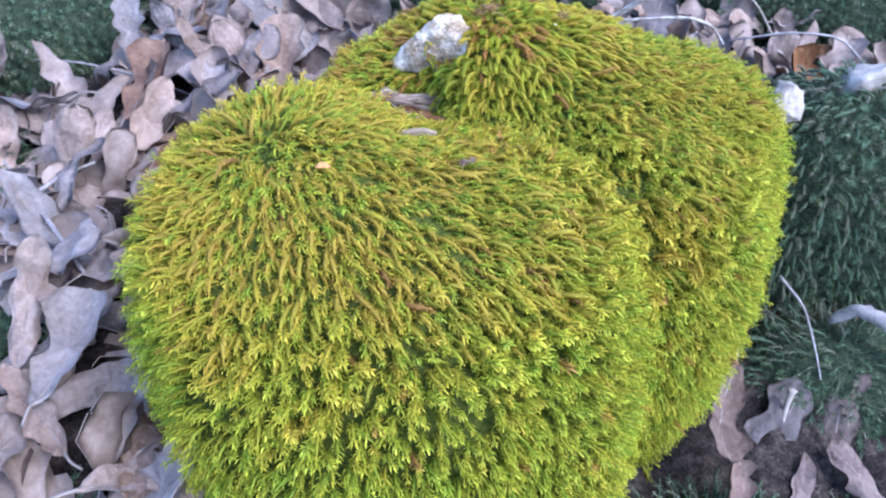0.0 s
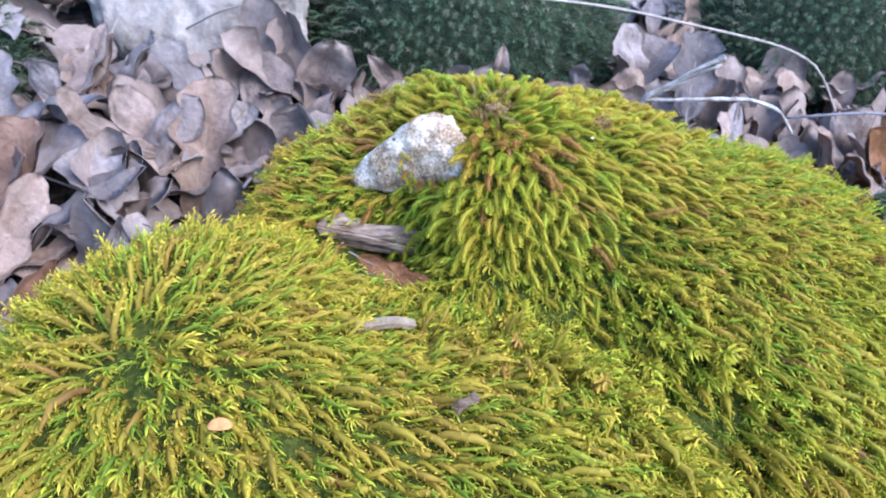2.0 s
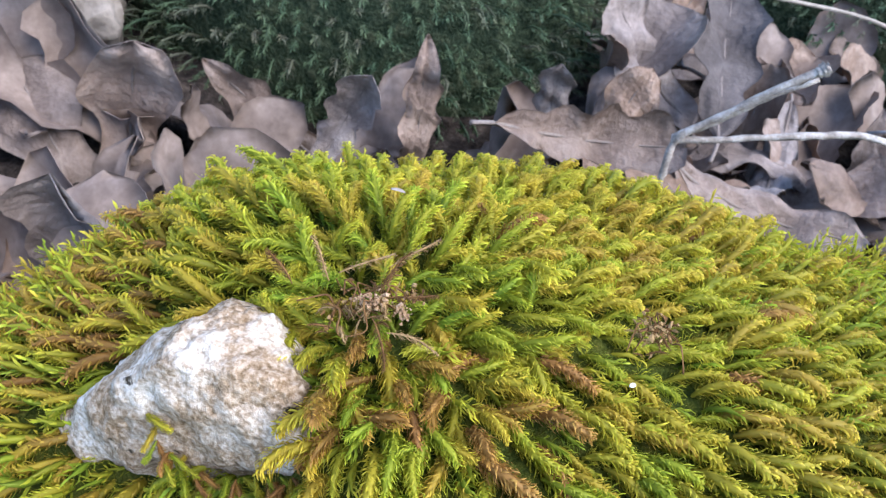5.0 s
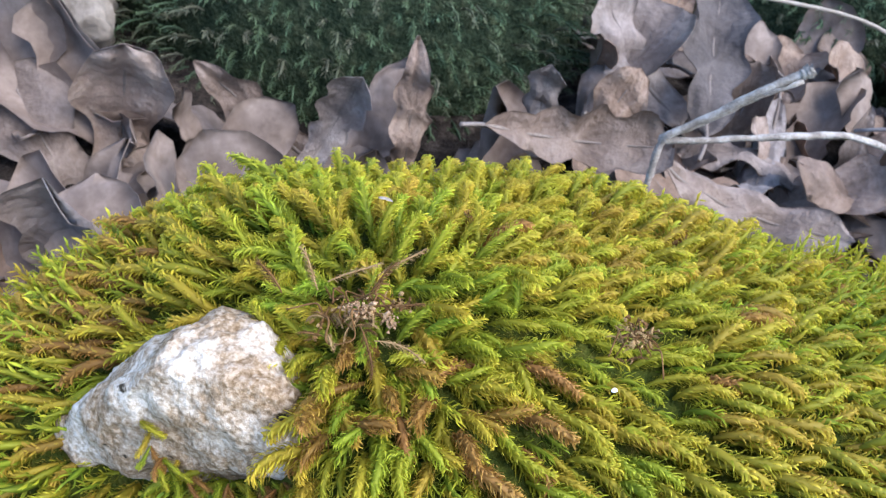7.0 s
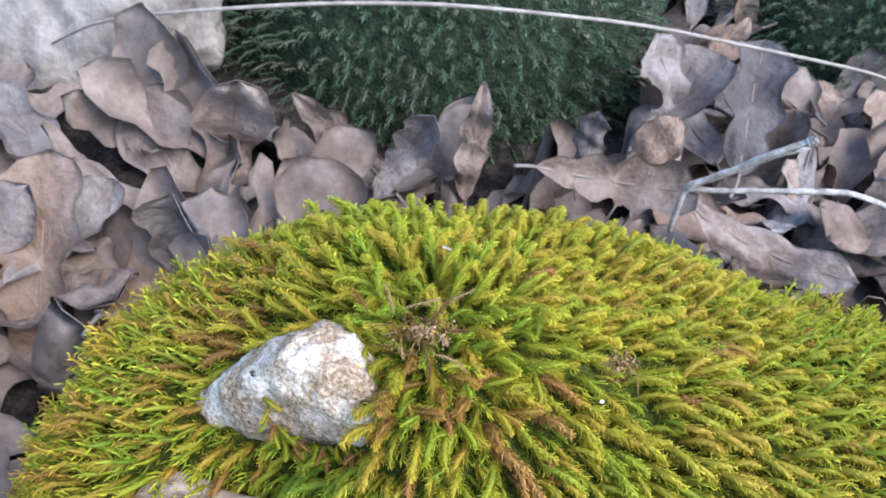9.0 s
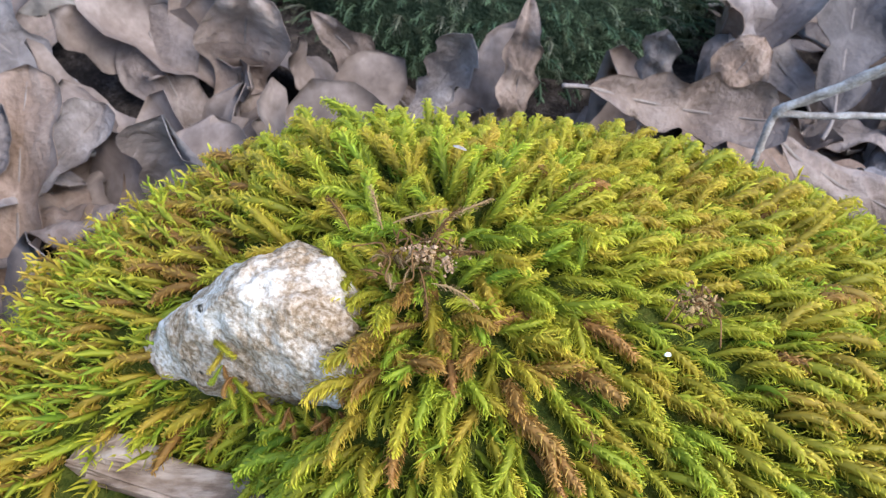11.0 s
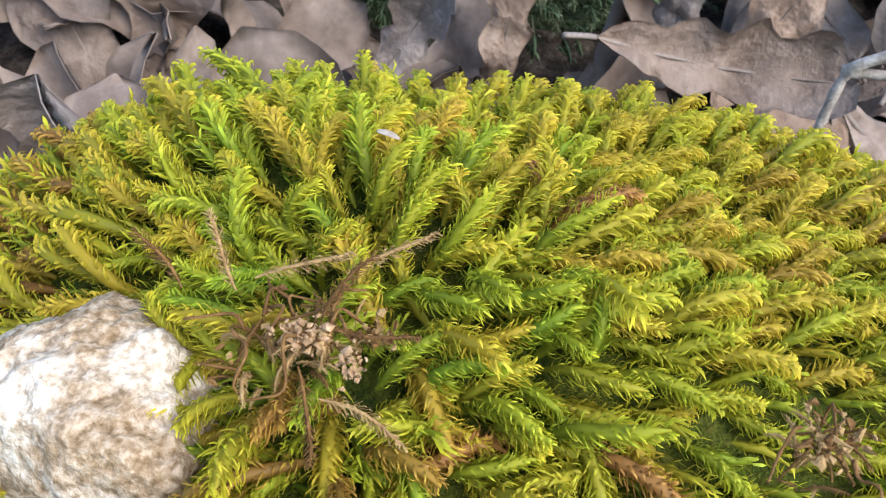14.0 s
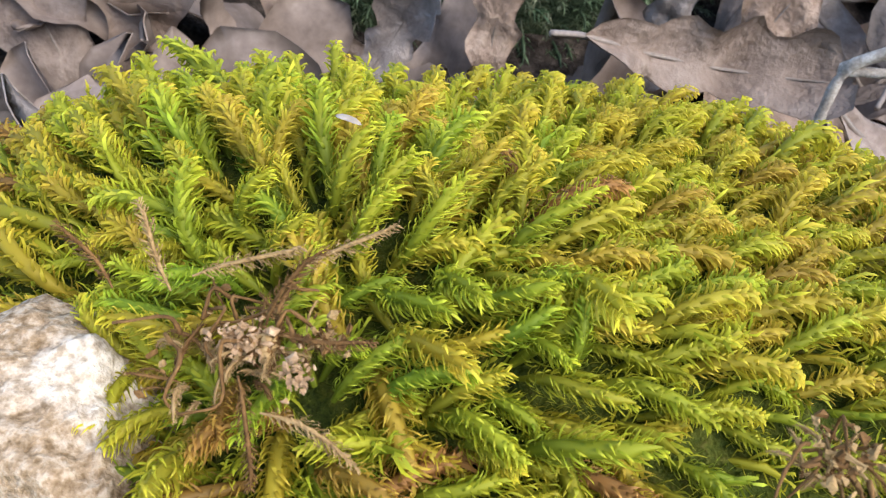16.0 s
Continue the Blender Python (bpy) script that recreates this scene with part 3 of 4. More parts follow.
    # short young shoots fill the gaps between the long ones round the crown
    q, qn = surface_points(CUSHION, HOLLOW, 0.0032, 15, 1500, [(-0.015, 0.384, 0.118, 0.018), (-0.026, 0.397, 0.126, 0.014), (-0.008, 0.371, 0.140, 0.010), (-0.002, 0.414, 0.160, 0.012), (0.009, 0.406, 0.164, 0.010), (0.018, 0.402, 0.163, 0.009)], (CLOSE, 0.0032, 14000))
    close = ((q - np.array(CLOSE)) ** 2).sum(1) < 0.075 ** 2
    q, qn = q[close], qn[close]
    rot, loc, rng = frames_for(q, qn, CROWNS, 16, 0.0062)
    tagged(part("young_moss", strewn("young_moss", YOUNG_SHOOTS, rot, loc, rng.uniform(0.05, 0.45, len(q)), MOSS), thing), kind="stuff")
    # upright shoots close together round the crown itself
    q, qn = surface_points(CUSHION, HOLLOW, 0.0031, 25, 200, [(-0.002, 0.414, 0.160, 0.014), (0.009, 0.406, 0.164, 0.012), (0.018, 0.402, 0.163, 0.010)], ((0.030, 0.420, 0.176), 0.0031, 40000))
    close = ((q[:, :2] - np.array([0.030, 0.420])) ** 2).sum(1) < 0.021 ** 2
    q, qn = q[close], qn[close]
    rot, loc, rng = frames_for(q, qn, CROWNS, 26, 0.0030, 0.6)
    tone = rng.uniform(0.05, 0.60, len(q))
    dead = near_streak(q, 0.0030)
    tone[dead] = rng.uniform(0.85, 1.0, dead.sum())
    tagged(part("crown_moss", strewn("crown_moss", CROWN_SHOOTS, rot, loc, tone, MOSS), thing), kind="stuff")


build_cushion()


# ---- darker moss round about ----
FINE_SHOOTS = [shoot(500 + i, 16, 2, 0.0120, 0.0027, 0.00055, 0.00026, 60, 0, 0.7) for i in range(8)]


def build_dark_moss(lobes, label, seed, spacing=0.0046, shapes=None):
    thing = tagged(new("moss_mound"), label, "moss")
    part("moss_base", core_mesh("moss_base", lobes, None, DARK_CORE, 0.97), thing)
    p, nrm = open_side(*surface_points(lobes, None, spacing, seed, 9000))
    rot, loc, rng = frames_for(p, nrm, [(l[0], l[1]) for l in lobes], seed, 0.002, 0.7)
    tagged(part("lower_moss", strewn("lower_moss", shapes or FINE_SHOOTS, rot, loc, rng.random(len(p)), DARK_MOSS), thing), kind="stuff")


ROUND = (2.2, 2.2, 2.2, 0.0, 0.0)
MOUNDS = [(0.025, 0.735, 0.125, 0.105, 0.175, 0.04, *ROUND), (0.266, 0.432, 0.098, 0.066, 0.128, -0.02, 2.8, 2.2, 2.6, 0.0, 0.0), (-0.36, 0.60, 0.13, 0.12, 0.165, 0.05, *ROUND), (0.36, 0.76, 0.16, 0.10, 0.15, 0.02, *ROUND)]
build_dark_moss(MOUNDS[:1], "dark green moss mound behind upright dry leaves", 21)
build_dark_moss(MOUNDS[1:2], "dark green moss over a low stone beside the cushion", 22, 0.0042, FAR_SHOOTS)
build_dark_moss(MOUNDS[2:3], "olive green moss bank among dry leaves", 23)
build_dark_moss(MOUNDS[3:], "dark blue-green moss mound far behind the litter", 24)
for n, (x, y, r) in enumerate([(-0.175, 0.195, 0.04), (0.235, 0.325, 0.06), (0.135, 0.205, 0.055), (0.20, 0.21, 0.05), (-0.29, 0.40, 0.05), (-0.235, 0.30, 0.03)]):
    g = float(ground_height(x, y))
    build_dark_moss([(x, y, r, r * 0.8, g + 0.016, g - 0.02, *ROUND)], "low patch of dark feathery moss on the soil", 30 + n, 0.005)


# ---- stones ----
def build_stone(name, pts, label, seed, rough=0.0014, cuts=4, mat=None, worn=0.22):
    """A chipped stone: the hull of a few corner points, its faces broken up and its edges worn."""
    bm = bmesh.new()
    for q in pts:
        bm.verts.new(q)
    hull = bmesh.ops.convex_hull(bm, input=bm.verts[:])
    bmesh.ops.delete(bm, geom=[v for v in bm.verts if not v.link_faces], context="VERTS")
    for _ in range(cuts):
        bmesh.ops.triangulate(bm, faces=bm.faces[:])
        bmesh.ops.subdivide_edges(bm, edges=bm.edges[:], cuts=1, use_grid_fill=True)
        bmesh.ops.smooth_vert(bm, verts=bm.verts[:], factor=worn, use_axis_x=True, use_axis_y=True, use_axis_z=True)
    off = Vector((seed * 1.7, seed * 0.6, 0))
    bm.normal_update()
    for v in bm.verts:
        w = noise.fractal(v.co * 90 + off, 0.9, 2.0, 4) * rough + noise.fractal(v.co * 420 + off, 0.8, 2.0, 3) * rough * 0.3
        v.co += v.normal * w
    ob = part(name, from_bm(name, bm, mat or STONE))
    return tagged(ob, label, "stone")


build_stone("white_stone", [(-0.0330, 0.4255, 0.1440), (-0.0275, 0.4175, 0.1430), (-0.0100, 0.4105, 0.1535), (0.0150, 0.4010, 0.1640), (0.0150, 0.4080, 0.1745), (0.0100, 0.4210, 0.1765), (0.0040, 0.4240, 0.1765),
                            (-0.0040, 0.4190, 0.1770), (-0.0065, 0.4130, 0.1775), (-0.0185, 0.4205, 0.1600), (-0.0245, 0.4340, 0.1480), (0.0020, 0.4350, 0.1620), (0.0180, 0.4190, 0.1600), (0.0120, 0.4050, 0.1500),
                            (-0.0080, 0.4150, 0.1420), (-0.0200, 0.4250, 0.1360)],
            "small chalky white limestone chip half sunk in moss", 3, 0.0015, 5, worn=0.13)
build_stone("white_stone", [(0.188, 0.409, 0.112), (0.189, 0.403, 0.130), (0.203, 0.412, 0.139), (0.217, 0.424, 0.128), (0.210, 0.438, 0.108), (0.200, 0.430, 0.134), (0.212, 0.406, 0.116), (0.202, 0.42, 0.100)],
            "rough pale limestone lump beside dark moss", 5, mat=GREY_STONE)
build_stone("white_stone", [(0.235, 0.43, 0.115), (0.245, 0.42, 0.135), (0.265, 0.425, 0.144), (0.29, 0.435, 0.138), (0.29, 0.455, 0.12), (0.25, 0.455, 0.13), (0.265, 0.44, 0.10)],
            "pale limestone cap showing through dark moss", 6, mat=GREY_STONE)
build_stone("pale_stone", [(-0.20, 0.645, 0.05), (-0.19, 0.635, 0.085), (-0.135, 0.628, 0.075), (-0.075, 0.640, 0.095), (-0.070, 0.655, 0.15), (-0.11, 0.67, 0.19), (-0.2, 0.68, 0.2), (-0.23, 0.66, 0.14), (-0.1, 0.75, 0.19),
                           (-0.24, 0.75, 0.2), (-0.09, 0.7, 0.05), (-0.16, 0.75, 0.05)],
            "large pale grey-white limestone block behind leaf litter", 7, 0.004, mat=GREY_STONE)


def build_stone_tuft():
    """Short shoots that root in the cracks of the chalky stone."""
    thing = tagged(new("moss_tuft"), "short yellow-green and brown moss shoots rooted in the stone's cracks", "moss")
    rng = np.random.default_rng(61)
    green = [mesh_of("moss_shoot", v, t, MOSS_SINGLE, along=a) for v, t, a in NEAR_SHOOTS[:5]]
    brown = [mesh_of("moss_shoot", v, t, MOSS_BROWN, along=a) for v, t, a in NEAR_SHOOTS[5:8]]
    line = np.array([(-0.0105, 0.4125, 0.1660), (-0.0090, 0.4112, 0.1600), (-0.0065, 0.4088, 0.1545), (0.0020, 0.4050, 0.1570), (0.0085, 0.4030, 0.1595), (0.0150, 0.4010, 0.1625)])
    for n in range(34):
        u = rng.random() ** 0.8 * 4.999
        k = int(u)
        at = line[k] + (u - k) * (line[k + 1] - line[k]) + rng.standard_normal(3) * 0.0008
        m = turned_to(at, (rng.normal(0.1, 0.5), -0.5, rng.normal(-0.4, 0.3)), (rng.normal(0, 0.3), -0.5, 0.8), rng.uniform(0.28, 0.55))
        part("moss_shoot", (brown if n % 3 == 0 else green)[n % 3], thing, m=m @ Matrix.Rotation(radians(90), 4, "Z"))


# ---- wood ----
def turned_to(loc, axis, nrm, size=1.0):
    """The pose whose y runs along axis and whose z lies towards nrm."""
    y = Vector(axis).normalized()
    x = y.cross(Vector(nrm)).normalized()
    z = x.cross(y)
    m = Matrix((x, y, z)).transposed() * size
    m = m.to_4x4()
    m.translation = loc
    return m


build_stone_tuft()


def build_twig(name, label, stems, mat, seed, names=("stem", "side_branch", "side_branch"), category="twig", rough=0.10):
    thing = tagged(new(name), label, category)
    for n, (pts, radii) in enumerate(stems):
        v, t = tube(pts, radii, 9, rough, seed + n)
        part(names[n], mesh_of(names[n], v, t, mat), thing)
    return thing


build_twig("broken_twig", "pale grey forked twig, snapped at its end, lying on dry leaves",
           [([(0.112, 0.520, 0.110), (0.1125, 0.521, 0.118), (0.1145, 0.5245, 0.128), (0.125, 0.522, 0.1365), (0.136, 0.519, 0.1475), (0.146, 0.517, 0.1545)], [0.0010, 0.0011, 0.0012, 0.0010, 0.0010, 0.0012]),
            ([(0.1145, 0.5255, 0.127), (0.126, 0.524, 0.1335), (0.137, 0.522, 0.1430), (0.149, 0.520, 0.1500)], [0.0010, 0.0009, 0.0008, 0.0006]),
            ([(0.1140, 0.5250, 0.127), (0.126, 0.523, 0.1275), (0.137, 0.522, 0.1290), (0.153, 0.520, 0.1305), (0.168, 0.520, 0.1310), (0.185, 0.518, 0.1265), (0.196, 0.518, 0.112)], [0.0012, 0.0010, 0.0010, 0.0012, 0.0010, 0.0008]),
            ([(0.1455, 0.5171, 0.1541), (0.1470, 0.5168, 0.1552), (0.1482, 0.5166, 0.1560)], [0.0015, 0.0019, 0.0017])],
           PALE_TWIG, 40, ("stem", "side_branch", "side_branch", "snapped_end"), rough=0.16)
build_twig("grass_stalk", "long thin pale dead grass stalk arching over leaf litter",
           [([(-0.16, 0.645, 0.10), (-0.12, 0.625, 0.128), (-0.075, 0.612, 0.141), (-0.02, 0.61, 0.147), (0.03, 0.61, 0.148), (0.11, 0.61, 0.141), (0.16, 0.61, 0.131), (0.22, 0.61, 0.119), (0.25, 0.61, 0.105), (0.285, 0.61, 0.05)], [0.0006, 0.0009, 0.0008, 0.0007])], STRAW, 44, category="grass", rough=0.04)
build_twig("broken_twig", "short upright pale broken twig among dry leaves",
           [([(0.186, 0.268, -0.03), (0.189, 0.277, -0.005), (0.1915, 0.284, 0.010), (0.193, 0.287, 0.018)], [0.0012, 0.0013, 0.0015, 0.0024])], STRAW, 46)
build_twig("broken_twig", "grey forked twig lying across dry leaves",
           [([(-0.30, 0.43, 0.10), (-0.262, 0.398, 0.094), (-0.236, 0.368, 0.090), (-0.208, 0.335, 0.088), (-0.186, 0.310, 0.078)], [0.0014, 0.0015, 0.0013, 0.0012]),
            ([(-0.236, 0.368, 0.090), (-0.222, 0.382, 0.095), (-0.205, 0.392, 0.098)], [0.0014, 0.001])], BARK, 48)
build_twig("thin_twig", "thin bare twig lying in leaf litter", [([(-0.30, 0.52, 0.10), (-0.25, 0.505, 0.105), (-0.20, 0.49, 0.10), (-0.16, 0.485, 0.085)], [0.0007, 0.0009, 0.0006])], BARK, 50)
build_twig("thin_twig", "thin hooked stem rising from leaf litter", [([(-0.27, 0.43, 0.07), (-0.272, 0.43, 0.10), (-0.276, 0.43, 0.118), (-0.285, 0.43, 0.122)], [0.0008, 0.0008, 0.0006])], STRAW, 52)
build_twig("thin_twig", "thin bare twig lying in leaf litter", [([(-0.19, 0.53, 0.085), (-0.13, 0.53, 0.09), (-0.09, 0.545, 0.09), (-0.05, 0.54, 0.078)], [0.0009, 0.001, 0.0006])], BARK, 53)
build_twig("thin_twig", "thin bare twig lying in leaf litter", [([(0.22, 0.58, 0.085), (0.26, 0.56, 0.102), (0.30, 0.56, 0.098), (0.34, 0.55, 0.06)], [0.0008, 0.0009, 0.0006])], BARK, 54)
build_twig("thin_twig", "thin curved twig hanging off the litter beside dark moss", [([(0.196, 0.345, 0.05), (0.205, 0.325, 0.045), (0.212, 0.31, 0.025), (0.218, 0.30, 0.005)], [0.0008, 0.0007, 0.0005])], BARK, 56)
build_twig("thin_twig", "grey twig standing in leaf litter beside the cushion", [([(-0.15, 0.245, 0.02), (-0.148, 0.258, 0.05), (-0.150, 0.268, 0.075)], [0.0016, 0.0014, 0.0012])], BARK, 57)


build_twig("broken_twig", "thick curved grey-brown piece of bark-covered twig on dark soil", [([(0.232, 0.338, 0.020), (0.243, 0.334, 0.034), (0.256, 0.322, 0.034), (0.268, 0.305, 0.022), (0.280, 0.285, 0.010)], [0.0030, 0.0042, 0.0045, 0.0042, 0.0036])], BARK, 58)


def skin_height(x, y):
    """How high the cushion's skin lies at a place."""
    z = np.linspace(0.06, 0.2, 700)
    f = lobe_field(np.stack([np.full(700, x), np.full(700, y), z], 1), CUSHION, HOLLOW)
    return float(z[f < 1].max()) if (f < 1).any() else 0.06


hz = skin_height(-0.013, 0.384) + 0.004
build_stone("soil_clod", [(-0.036, 0.392, hz - 0.004), (-0.028, 0.378, hz - 0.003), (-0.010, 0.370, hz - 0.002), (0.006, 0.376, hz - 0.001), (0.008, 0.388, hz), (-0.004, 0.398, hz + 0.003), (-0.026, 0.402, hz + 0.002),
                          (-0.014, 0.386, hz - 0.012), (-0.02, 0.385, hz + 0.002)], "crumbly dark brown soil in the hollow of the cushion", 13, 0.0035, mat=CLOD)


def slab_mesh(name, a, b, high, deep, seed, mat, square=0.32):
    """A weathered splinter of wood with torn ends and raised grain."""
    bm = bmesh.new()
    a, b = Vector(a), Vector(b)
    n, m = 44, 28
    axis = (b - a).normalized()
    side = axis.cross(Vector((0, 0, 1))).normalized()
    up = side.cross(axis)
    rings = []
    for i in range(n + 1):
        u = i / n
        near_end = 1 - min(1, 7 * min(u, 1 - u))
        ring = []
        for j in range(m):
            th = 2 * math.pi * j / m
            cx, cy = [math.copysign(abs(q) ** square, q) for q in (math.cos(th), math.sin(th))]
            w = 1 + 0.16 * noise.noise(Vector((cx * 1.7 + seed, cy * 1.7, u * 2.2))) + 0.13 * noise.noise(Vector((cx * 5, cy * 9 + seed, u * 3))) + 0.05 * noise.noise(Vector((u * 40, j * 2.3, seed)))
            torn = (b - a).length * 0.06 * noise.noise(Vector((cx * 2.6, cy * 3.1 + seed, 1.0 if u < 0.5 else 5.0))) * near_end
            bend = up * (0.0009 * math.sin(u * 7 + seed))
            ring.append(bm.verts.new(a.lerp(b, u) + axis * torn + bend + (side * cx * deep + up * cy * high) * 0.5 * w))
        rings.append(ring)
    for i in range(n):
        for j in range(m):
            bm.faces.new((rings[i][j], rings[i][(j + 1) % m], rings[i + 1][(j + 1) % m], rings[i + 1][j]))
    bm.faces.new(rings[0][::-1])
    bm.faces.new(rings[-1])
    bmesh.ops.recalc_face_normals(bm, faces=bm.faces[:])
    me = from_bm(name, bm, mat, False)
    return me


def build_slab(name, label, a, b, high, deep, seed, mat=None):
    return tagged(part(name, slab_mesh(name, a, b, high, deep, seed, mat or WOOD)), label, "wood")


fragment = tagged(new("wood_fragment"), "weathered grey-brown wood fragment lodged in the hollow of the cushion", "wood")
part("heartwood", slab_mesh("heartwood", (-0.0405, 0.4060, 0.1315), (0.0120, 0.3935, 0.1345), 0.0090, 0.0070, 2, WOOD), fragment)
part("torn_layer", slab_mesh("torn_layer", (-0.0400, 0.4065, 0.1362), (-0.0250, 0.4040, 0.1368), 0.0030, 0.0055, 4, WOOD), fragment)
part("torn_layer", slab_mesh("torn_layer", (-0.0385, 0.4020, 0.1330), (0.0040, 0.3915, 0.1335), 0.0028, 0.0022, 6, WOOD), fragment)
part("torn_layer", slab_mesh("torn_layer", (-0.0340, 0.4025, 0.1290), (0.0090, 0.3915, 0.1305), 0.0022, 0.0024, 8, WOOD), fragment)
part("thin_splinter", slab_mesh("thin_splinter", (-0.0640, 0.4080, 0.1280), (-0.0360, 0.4040, 0.1305), 0.0012, 0.0014, 10, WOOD, 0.7), fragment)
build_slab("wood_splinter", "small pale splinter of wood lying on moss", (-0.0252, 0.3262, 0.1600), (-0.0036, 0.3315, 0.1545), 0.0026, 0.003, 9, plain_material("pale_wood", [(0.3, (0.13, 0.095, 0.055)), (0.55, (0.25, 0.19, 0.12)), (0.7, (0.36, 0.285, 0.195))], 200, 0.85, 0.1, 0.8, 0.0008))
build_slab("wood_splinter", "small grey-brown bark flake lying on moss", (0.0075, 0.2905, 0.1640), (0.0135, 0.2955, 0.1640), 0.0018, 0.003, 12, plain_material("brown_bark", [(0.36, (0.03, 0.018, 0.010)), (0.5, (0.13, 0.085, 0.05)), (0.64, (0.24, 0.175, 0.115))], 300, 0.9, 0.1, 0.8, 0.0006))


# ---- dry oak leaves ----
def leaf_arrays(seed, lobes=4, curl=0.4, wave=0.10, nu=22, nv=6, point=0.0):
    """A dry lobed oak leaf of unit length along y, curled and buckled, with a real thickness. Also its midrib and stalk."""
    rng = np.random.default_rng(seed)
    u = np.linspace(0, 1, nu + 1)
    body = 0.40 * u ** 0.6 * np.sqrt(np.maximum(0, 1 - u ** 5)) * (1 - point * u ** 1.5)
    left = body * (1 - 0.42 * (0.5 + 0.5 * np.cos(2 * np.pi * lobes * u + rng.uniform(-0.6, 0.6))) * np.sin(np.pi * u)) + 0.008
    right = body * (1 - 0.42 * (0.5 + 0.5 * np.cos(2 * np.pi * lobes * u + rng.uniform(-0.6, 0.6))) * np.sin(np.pi * u)) + 0.008
    left, right = [q * (1 + 0.025 * rng.standard_normal(nu + 1)) for q in (left, right)]
    v = np.linspace(-1, 1, nv + 1)
    U, V = np.meshgrid(u, v, indexing="ij")
    W = np.where(V < 0, left[:, None], right[:, None])
    a1, a2, a3, a4, a5 = rng.uniform(0, 6.28, 5)
    kx = curl * rng.uniform(0.5, 1.5) * rng.choice([-1, 1])
    ky = rng.uniform(-1.2, 1.2) * curl
    x = V * W
    r = np.abs(x)
    z = kx * 2.4 * r * r * (1 + 0.6 * np.sin(3 * U + a1)) + ky * (U - 0.5) ** 2
    z += wave * (0.35 * np.sin(6.3 * U + 3 * x * 4 + a2) * (0.3 + np.abs(V)) * 0.45 + 0.16 * np.sin(15 * U + a3) * V ** 2 + 0.10 * np.sin(23 * U + 9 * x + a4))
    z += 0.008 * np.abs(np.sin(np.pi * (7 * U - 5 * r + 0.2))) * (1 - np.abs(V) ** 3)
    z -= 0.035 * np.exp(-(x / 0.02) ** 2)
    x = x * (1 - 0.35 * np.abs(kx) * np.abs(V) ** 2)
    y = U + 0.04 * np.sin(4 * x + a5)
    top = np.stack([x, y, z], -1)
    bottom = top - np.array([0, 0, 0.006])
    n = (nu + 1) * (nv + 1)
    idx = np.arange(n).reshape(nu + 1, nv + 1)
    a, b, c, d = idx[:-1, :-1].ravel(), idx[1:, :-1].ravel(), idx[1:, 1:].ravel(), idx[:-1, 1:].ravel()
    face = np.concatenate([np.stack([a, c, b], 1), np.stack([a, d, c], 1)])
    rim = np.concatenate([idx[0, :], idx[1:, -1], idx[-1, -2::-1], idx[-2:0:-1, 0]])
    nxt = np.roll(rim, -1)
    edge = np.concatenate([np.stack([rim, nxt, nxt + n], 1), np.stack([rim, nxt + n, rim + n], 1)])
    tris = np.concatenate([face, face[:, ::-1] + n, edge])
    verts = np.concatenate([top.reshape(-1, 3), bottom.reshape(-1, 3)])
    mid = top[:, nv // 2] - np.array([0, 0, 0.004])
    stalk = np.concatenate([[[0.03 * np.sin(a1), -0.16, mid[0, 2] + 0.03 * np.sin(a2)], [0.01 * np.sin(a3), -0.07, mid[0, 2]]], mid[::max(1, nu // 6)]])
    rv, rt = tube(stalk, [0.013, 0.012, 0.009, 0.004], 4)
    return (verts - [0, 0.5, 0], tris), (rv - [0, 0.5, 0], rt)


LEAF_MESHES, LEAF_SHAPES = [], []
for n in range(18):
    (lv, lt), (rv, rt) = leaf_arrays(700 + n, 2 + n % 3, 0.35 + 0.6 * ((n * 7) % 18) / 18, 0.10 + 0.13 * ((n * 5) % 18) / 18, point=(0.0, 0.35, 0.85, 0.2, 0.5, 0.1)[n % 6])
    LEAF_SHAPES.append(leaf_arrays(700 + n, 2 + n % 3, 0.35 + 0.6 * ((n * 7) % 18) / 18, 0.10 + 0.13 * ((n * 5) % 18) / 18, 14, 4, (0.0, 0.35, 0.85, 0.2, 0.5, 0.1)[n % 6])[0])
    pair = [mesh_of("oak_leaf", lv, lt, mat) for mat in (LEAF, RUST_LEAF, SHADE_TONE_LEAF)]
    LEAF_MESHES.append((pair, mesh_of("midrib", rv, rt, RIB)))


def build_leaf(kind, m, label="dry curled grey-brown oak leaf on the woodland floor", rusty=False, group="fallen oak leaves"):
    pair, rib = LEAF_MESHES[kind % len(LEAF_MESHES)]
    ob = part("oak_leaf", pair[int(rusty)], m=m)
    tagged(ob, label, "leaf", group)
    part("midrib", rib, ob, "pale leaf rib and stalk")
    return ob


